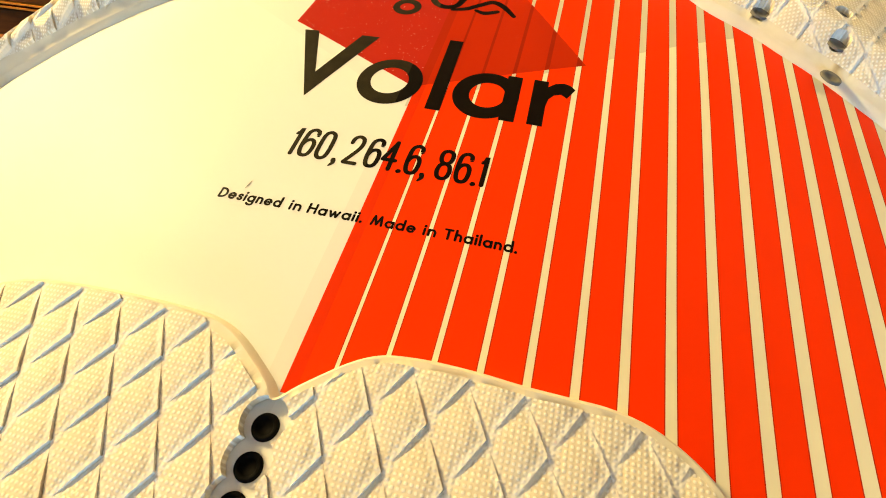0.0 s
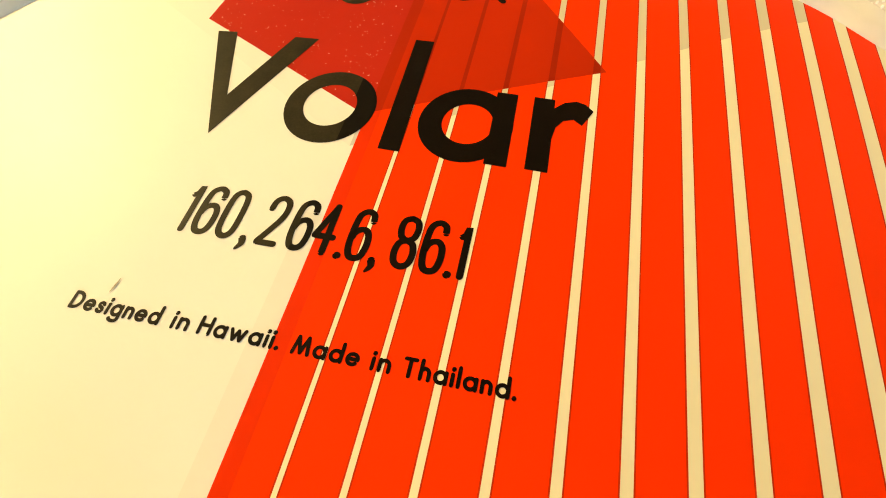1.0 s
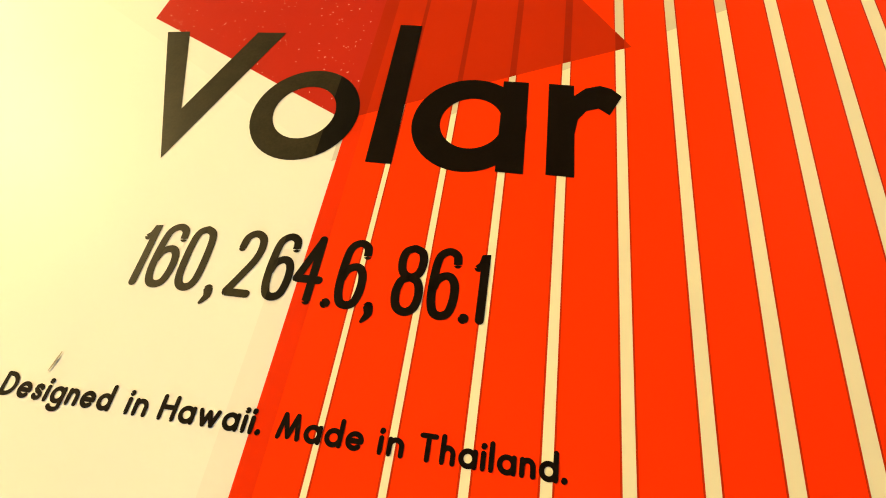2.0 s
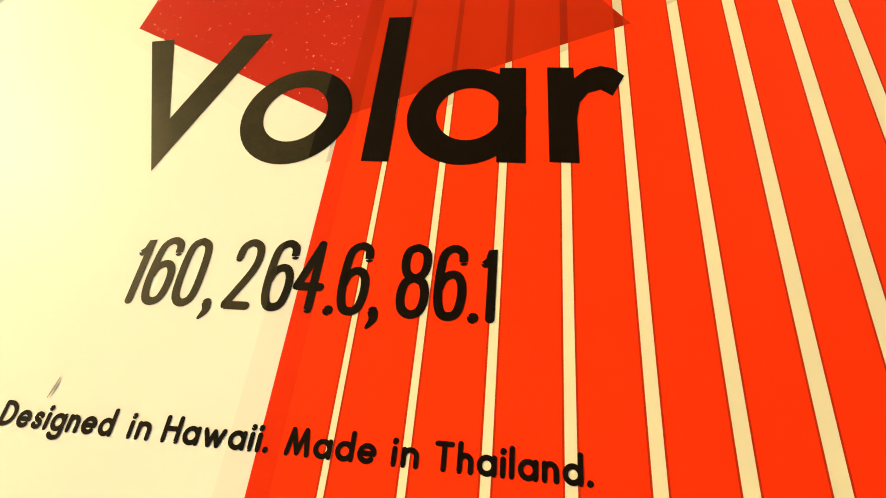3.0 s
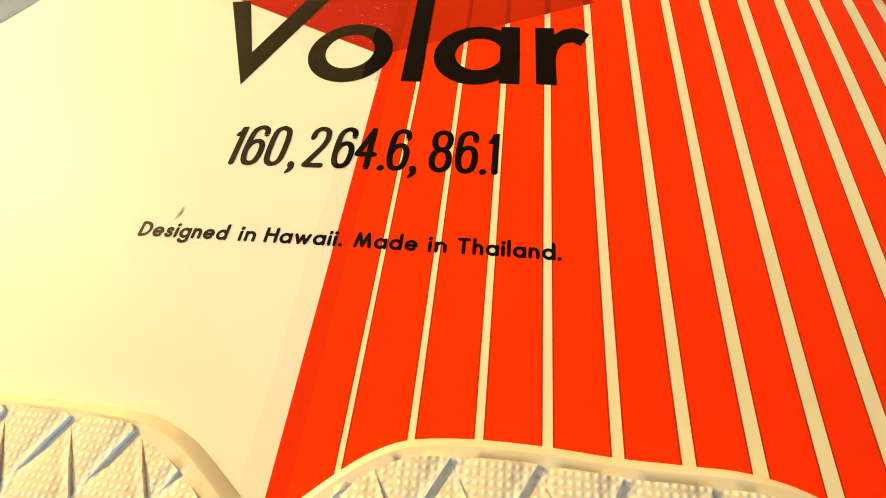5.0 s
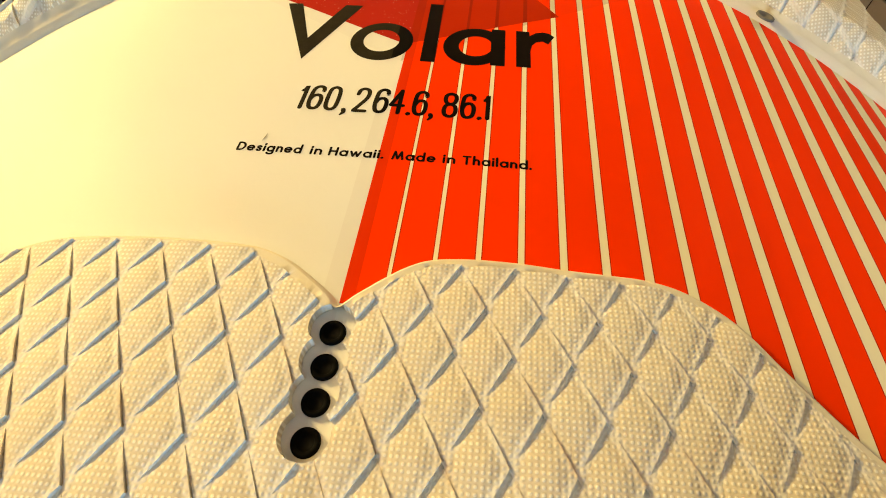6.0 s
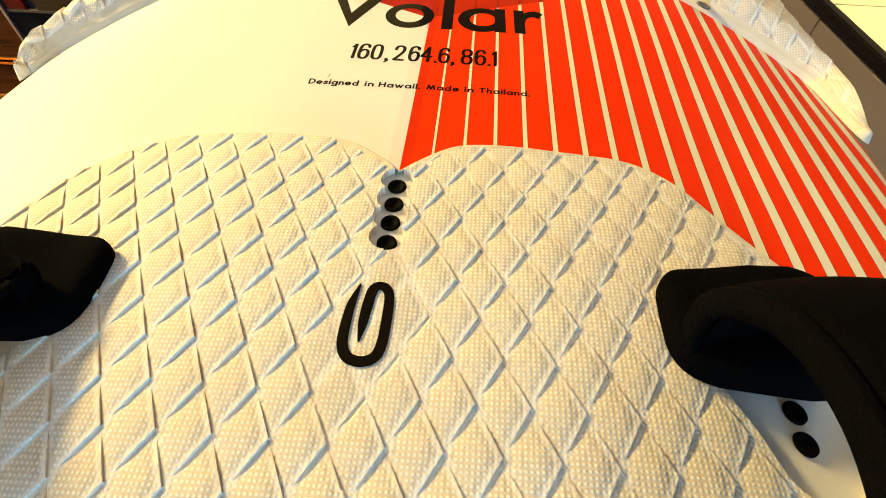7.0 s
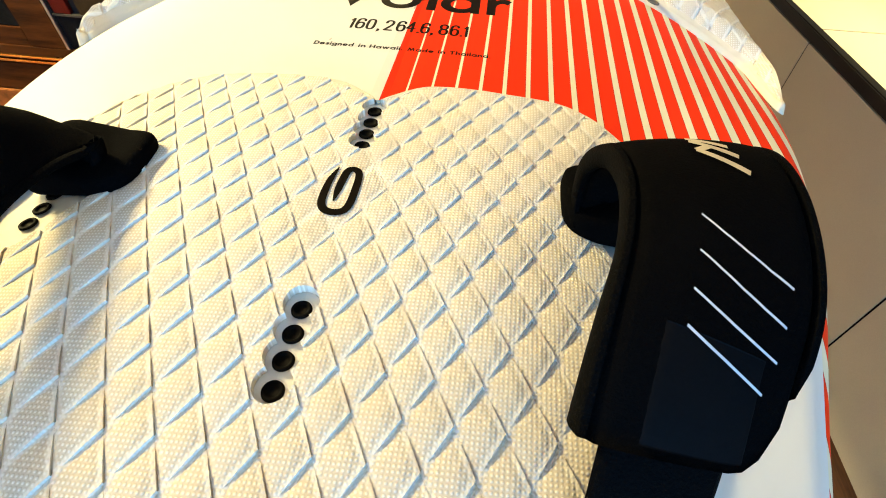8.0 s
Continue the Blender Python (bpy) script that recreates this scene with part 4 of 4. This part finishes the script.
# ---------------------------------------------------------------- counter
CX, CTOP = 1.272, 0.755
counter = thing("display_counter", "low grey panelled counter with a black edge and pale top", "counter")
part("plinth", box(CX + 0.03, CX + 0.95, -2.5, 3.45, 0.0, 0.05, DARK_GAP), counter)
part("core", box(CX + 0.020, CX + 0.95, -2.5, 3.45, 0.05, CTOP - 0.045, DARK_GAP), counter)
STEP = 0.983
for i in range(-4, 3):
    y0 = 1.570 + STEP * i
    a, b = max(-2.5, y0 + 0.004), min(3.45, y0 + STEP - 0.004)
    part("front_panel", box(CX, CX + 0.018, a, b, 0.004, CTOP - 0.045, GREY_PANEL, 0.0012), counter)
    part("top_panel", box(CX + 0.031, CX + 0.95, a + 0.022, b + 0.022 if b < 3.4 else b, CTOP - 0.03, CTOP, PALE_PANEL, 0.0015), counter)
for i in range(-3, 3):
    y0 = 1.570 + STEP * i
    part("joint", box(CX + 0.003, CX + 0.019, y0 - 0.004, y0 + 0.004, 0.06, CTOP - 0.046, DARK_GAP), counter)
    part("joint", box(CX + 0.032, CX + 0.949, y0 + 0.018, y0 + 0.026, CTOP - 0.029, CTOP - 0.002, DARK_GAP), counter)
part("edge_strip", box(CX - 0.004, CX + 0.030, -2.5, 3.45, CTOP - 0.040, CTOP + 0.003, BLACK_EDGE, 0.004), counter)
TURN = pose(1.27, 1.57, 0, 0, 0, -0.2) @ pose(-1.27, -1.57, 0)
counter.matrix_basis = TURN
counter_box = tagged(part("storage_box", box(1.95, 2.2, 1.95, 2.25, CTOP + 0.0005, CTOP + 0.12, BLACK_CLOTH, 0.01)), "small black box on the pale counter top", "box")
counter_box.matrix_basis = TURN

# ---------------------------------------------------------------- cabinet
CY = 1.5
cab = thing("display_cabinet", "dark wooden display cabinet with brass strips and a grey glazed front", "cabinet")
part("carcass", box(-2.85, -0.6, CY + 0.03, CY + 0.5, 0.0, 1.02, BLACK_CLOTH), cab)
part("drawer_front", box(-2.85, -0.6, CY, CY + 0.028, 0.244, 0.380, CABINET_WOOD, 0.003), cab)
part("kick_board", box(-2.85, -0.6, CY - 0.012, CY + 0.028, 0.0, 0.239, FLOOR_WOOD, 0.003), cab)
part("brass_strip", box(-2.85, -0.6, CY - 0.012, CY + 0.02, 0.391, 0.402, BRASS, 0.003), cab)
part("brass_strip", box(-2.85, -0.6, CY - 0.012, CY + 0.02, 0.412, 0.422, BRASS, 0.003), cab)
part("rail", box(-2.85, -0.6, CY - 0.002, CY + 0.028, 0.424, 0.465, CABINET_WOOD, 0.002), cab)
part("stile", box(-1.965, -1.794, CY, CY + 0.028, 0.466, 1.02, CABINET_WOOD, 0.003), cab)
part("metal_bead", box(-1.792, -1.779, CY - 0.004, CY + 0.02, 0.466, 1.02, STEEL, 0.002), cab)
part("grey_panel", box(-1.777, -0.6, CY + 0.010, CY + 0.028, 0.466, 0.608, SLATE, 0.002), cab)
part("shelf_edge", box(-1.777, -0.6, CY + 0.004, CY + 0.028, 0.610, 0.620, SHELF_GREY, 0.001), cab)
part("side_glazing", box(-2.85, -1.967, CY + 0.010, CY + 0.028, 0.550, 1.02, SLATE, 0.002), cab)
part("side_panel", box(-2.85, -1.967, CY + 0.004, CY + 0.028, 0.466, 0.548, CABINET_WOOD, 0.002), cab)
for name, x0, x1, mat, label in (("picture_card", -1.766, -1.690, RED_CARD, "red and cream printed card standing in the cabinet"),
                                 ("picture_card", -1.649, -1.425, CREAM_CARD, "cream printed card standing in the cabinet"),
                                 ("picture_card", -1.384, -1.171, SLATE, "dark printed card standing in the cabinet")):
    tagged(part(name, box(x0, x1, CY + 0.006, CY + 0.026, 0.621, 0.812, mat, 0.002)), label, "card", "cards in the cabinet")

# ---------------------------------------------------------------- room
def wall(name, me, label):
    return tagged(part(name, me), label, "wall", kind="structure")


wall("wall_north", box(X0 - 0.15, X1 + 0.15, Y1, Y1 + 0.15, 0, HIGH, PLASTER), "plain grey plastered wall")
wall("wall_west", box(X0 - 0.15, X0, Y0, Y1, 0, HIGH, PLASTER), "plain grey plastered wall")
wall("wall_east", box(X1, X1 + 0.15, Y0, Y1, 0, HIGH, PLASTER), "plain grey plastered wall")
WX0, WX1, WZ0, WZ1 = -0.6, 1.2, 1.08, 1.72


def holed_wall():
    vs, fs = [], []
    for x0, x1, z0, z1 in ((X0 - 0.15, WX0, 0, HIGH), (WX1, X1 + 0.15, 0, HIGH), (WX0, WX1, 0, WZ0), (WX0, WX1, WZ1, HIGH)):
        a = len(vs)
        vs += [(x, y, z) for y in (Y0 - 0.15, Y0) for x, z in ((x0, z0), (x1, z0), (x1, z1), (x0, z1))]
        fs += [(a, a + 1, a + 2, a + 3), (a + 7, a + 6, a + 5, a + 4), (a, a + 4, a + 5, a + 1), (a + 1, a + 5, a + 6, a + 2), (a + 2, a + 6, a + 7, a + 3), (a + 3, a + 7, a + 4, a)]
    return mesh_from("wall_south", vs, fs, PLASTER)


wall("wall_south", holed_wall(), "grey plastered wall with a window opening")
win = thing("window_1", "white framed shop window letting in cool daylight", "window", kind="structure")
for x0, x1, z0, z1 in ((WX0, WX1, WZ0, WZ0 + 0.05), (WX0, WX1, WZ1 - 0.05, WZ1), (WX0, WX0 + 0.05, WZ0 + 0.05, WZ1 - 0.05), (WX1 - 0.05, WX1, WZ0 + 0.05, WZ1 - 0.05)):
    part("window_frame", box(x0, x1, Y0 - 0.11, Y0 - 0.05, z0, z1, CEIL, 0.004), win)
pane = part("pane", box(WX0 + 0.05, WX1 - 0.05, Y0 - 0.085, Y0 - 0.079, WZ0 + 0.05, WZ1 - 0.05, GLASS), win)
pane.visible_shadow = False
tagged(part("ceiling", box(X0 - 0.15, X1 + 0.15, Y0 - 0.15, Y1 + 0.15, HIGH, HIGH + 0.15, CEIL)), "plain white painted ceiling", "ceiling", kind="structure")
# Panels out of view; the last two are invented to house the fills.
for lx, ly, lw, ld, _ in CEILING_LAMPS + ((1.65, 1.4, 0.6, 0.6, 0),):
    hw, hd = lw / 2, ld / 2
    lamp = thing("ceiling_light", "unseen flat warm white ceiling light panel in a white frame", "ceiling light", "ceiling lights")
    for a, b, c, d in ((-hw - 0.05, hw + 0.05, -hd - 0.05, -hd - 0.01), (-hw - 0.05, hw + 0.05, hd + 0.01, hd + 0.05), (-hw - 0.05, -hw - 0.01, -hd - 0.01, hd + 0.01), (hw + 0.01, hw + 0.05, -hd - 0.01, hd + 0.01)):
        part("frame", box(lx + a, lx + b, ly + c, ly + d, HIGH - 0.06, HIGH, CEIL, 0.003), lamp)
    part("diffuser", box(lx - hw - 0.01, lx + hw + 0.01, ly - hd - 0.01, ly + hd + 0.01, HIGH - 0.05, HIGH - 0.04, LAMP_FACE), lamp)

ground = tagged(part("ground", box(-300, 300, -300, 300, -0.4, -0.3, surface("asphalt", (0.05, 0.05, 0.05), 0.9))), "grey asphalt outside the shop", "ground", kind="structure")
floor = tagged(part("floor", box(X0 - 0.15, X1 + 0.15, Y0 - 0.15, Y1 + 0.15, -0.15, -0.014, DARK_GAP)), "reddish brown wooden plank floor", "floor", kind="structure")
planks = {}
for i in range(45):
    y = Y0 - (0.55 if i % 2 else 0.15)
    while y < Y1:
        a, b = max(Y0, y), min(Y1, y + 1.24)
        size = round(b - a, 3)
        if size not in planks:
            planks[size] = box(-0.0635, 0.0635, 0.001, size - 0.001, -0.013, 0.0, FLOOR_WOOD, 0.0015, "plank")
        part("plank", planks[size], floor).location = (X0 + 0.072 + 0.128 * i, a, 0)
        y += 1.242
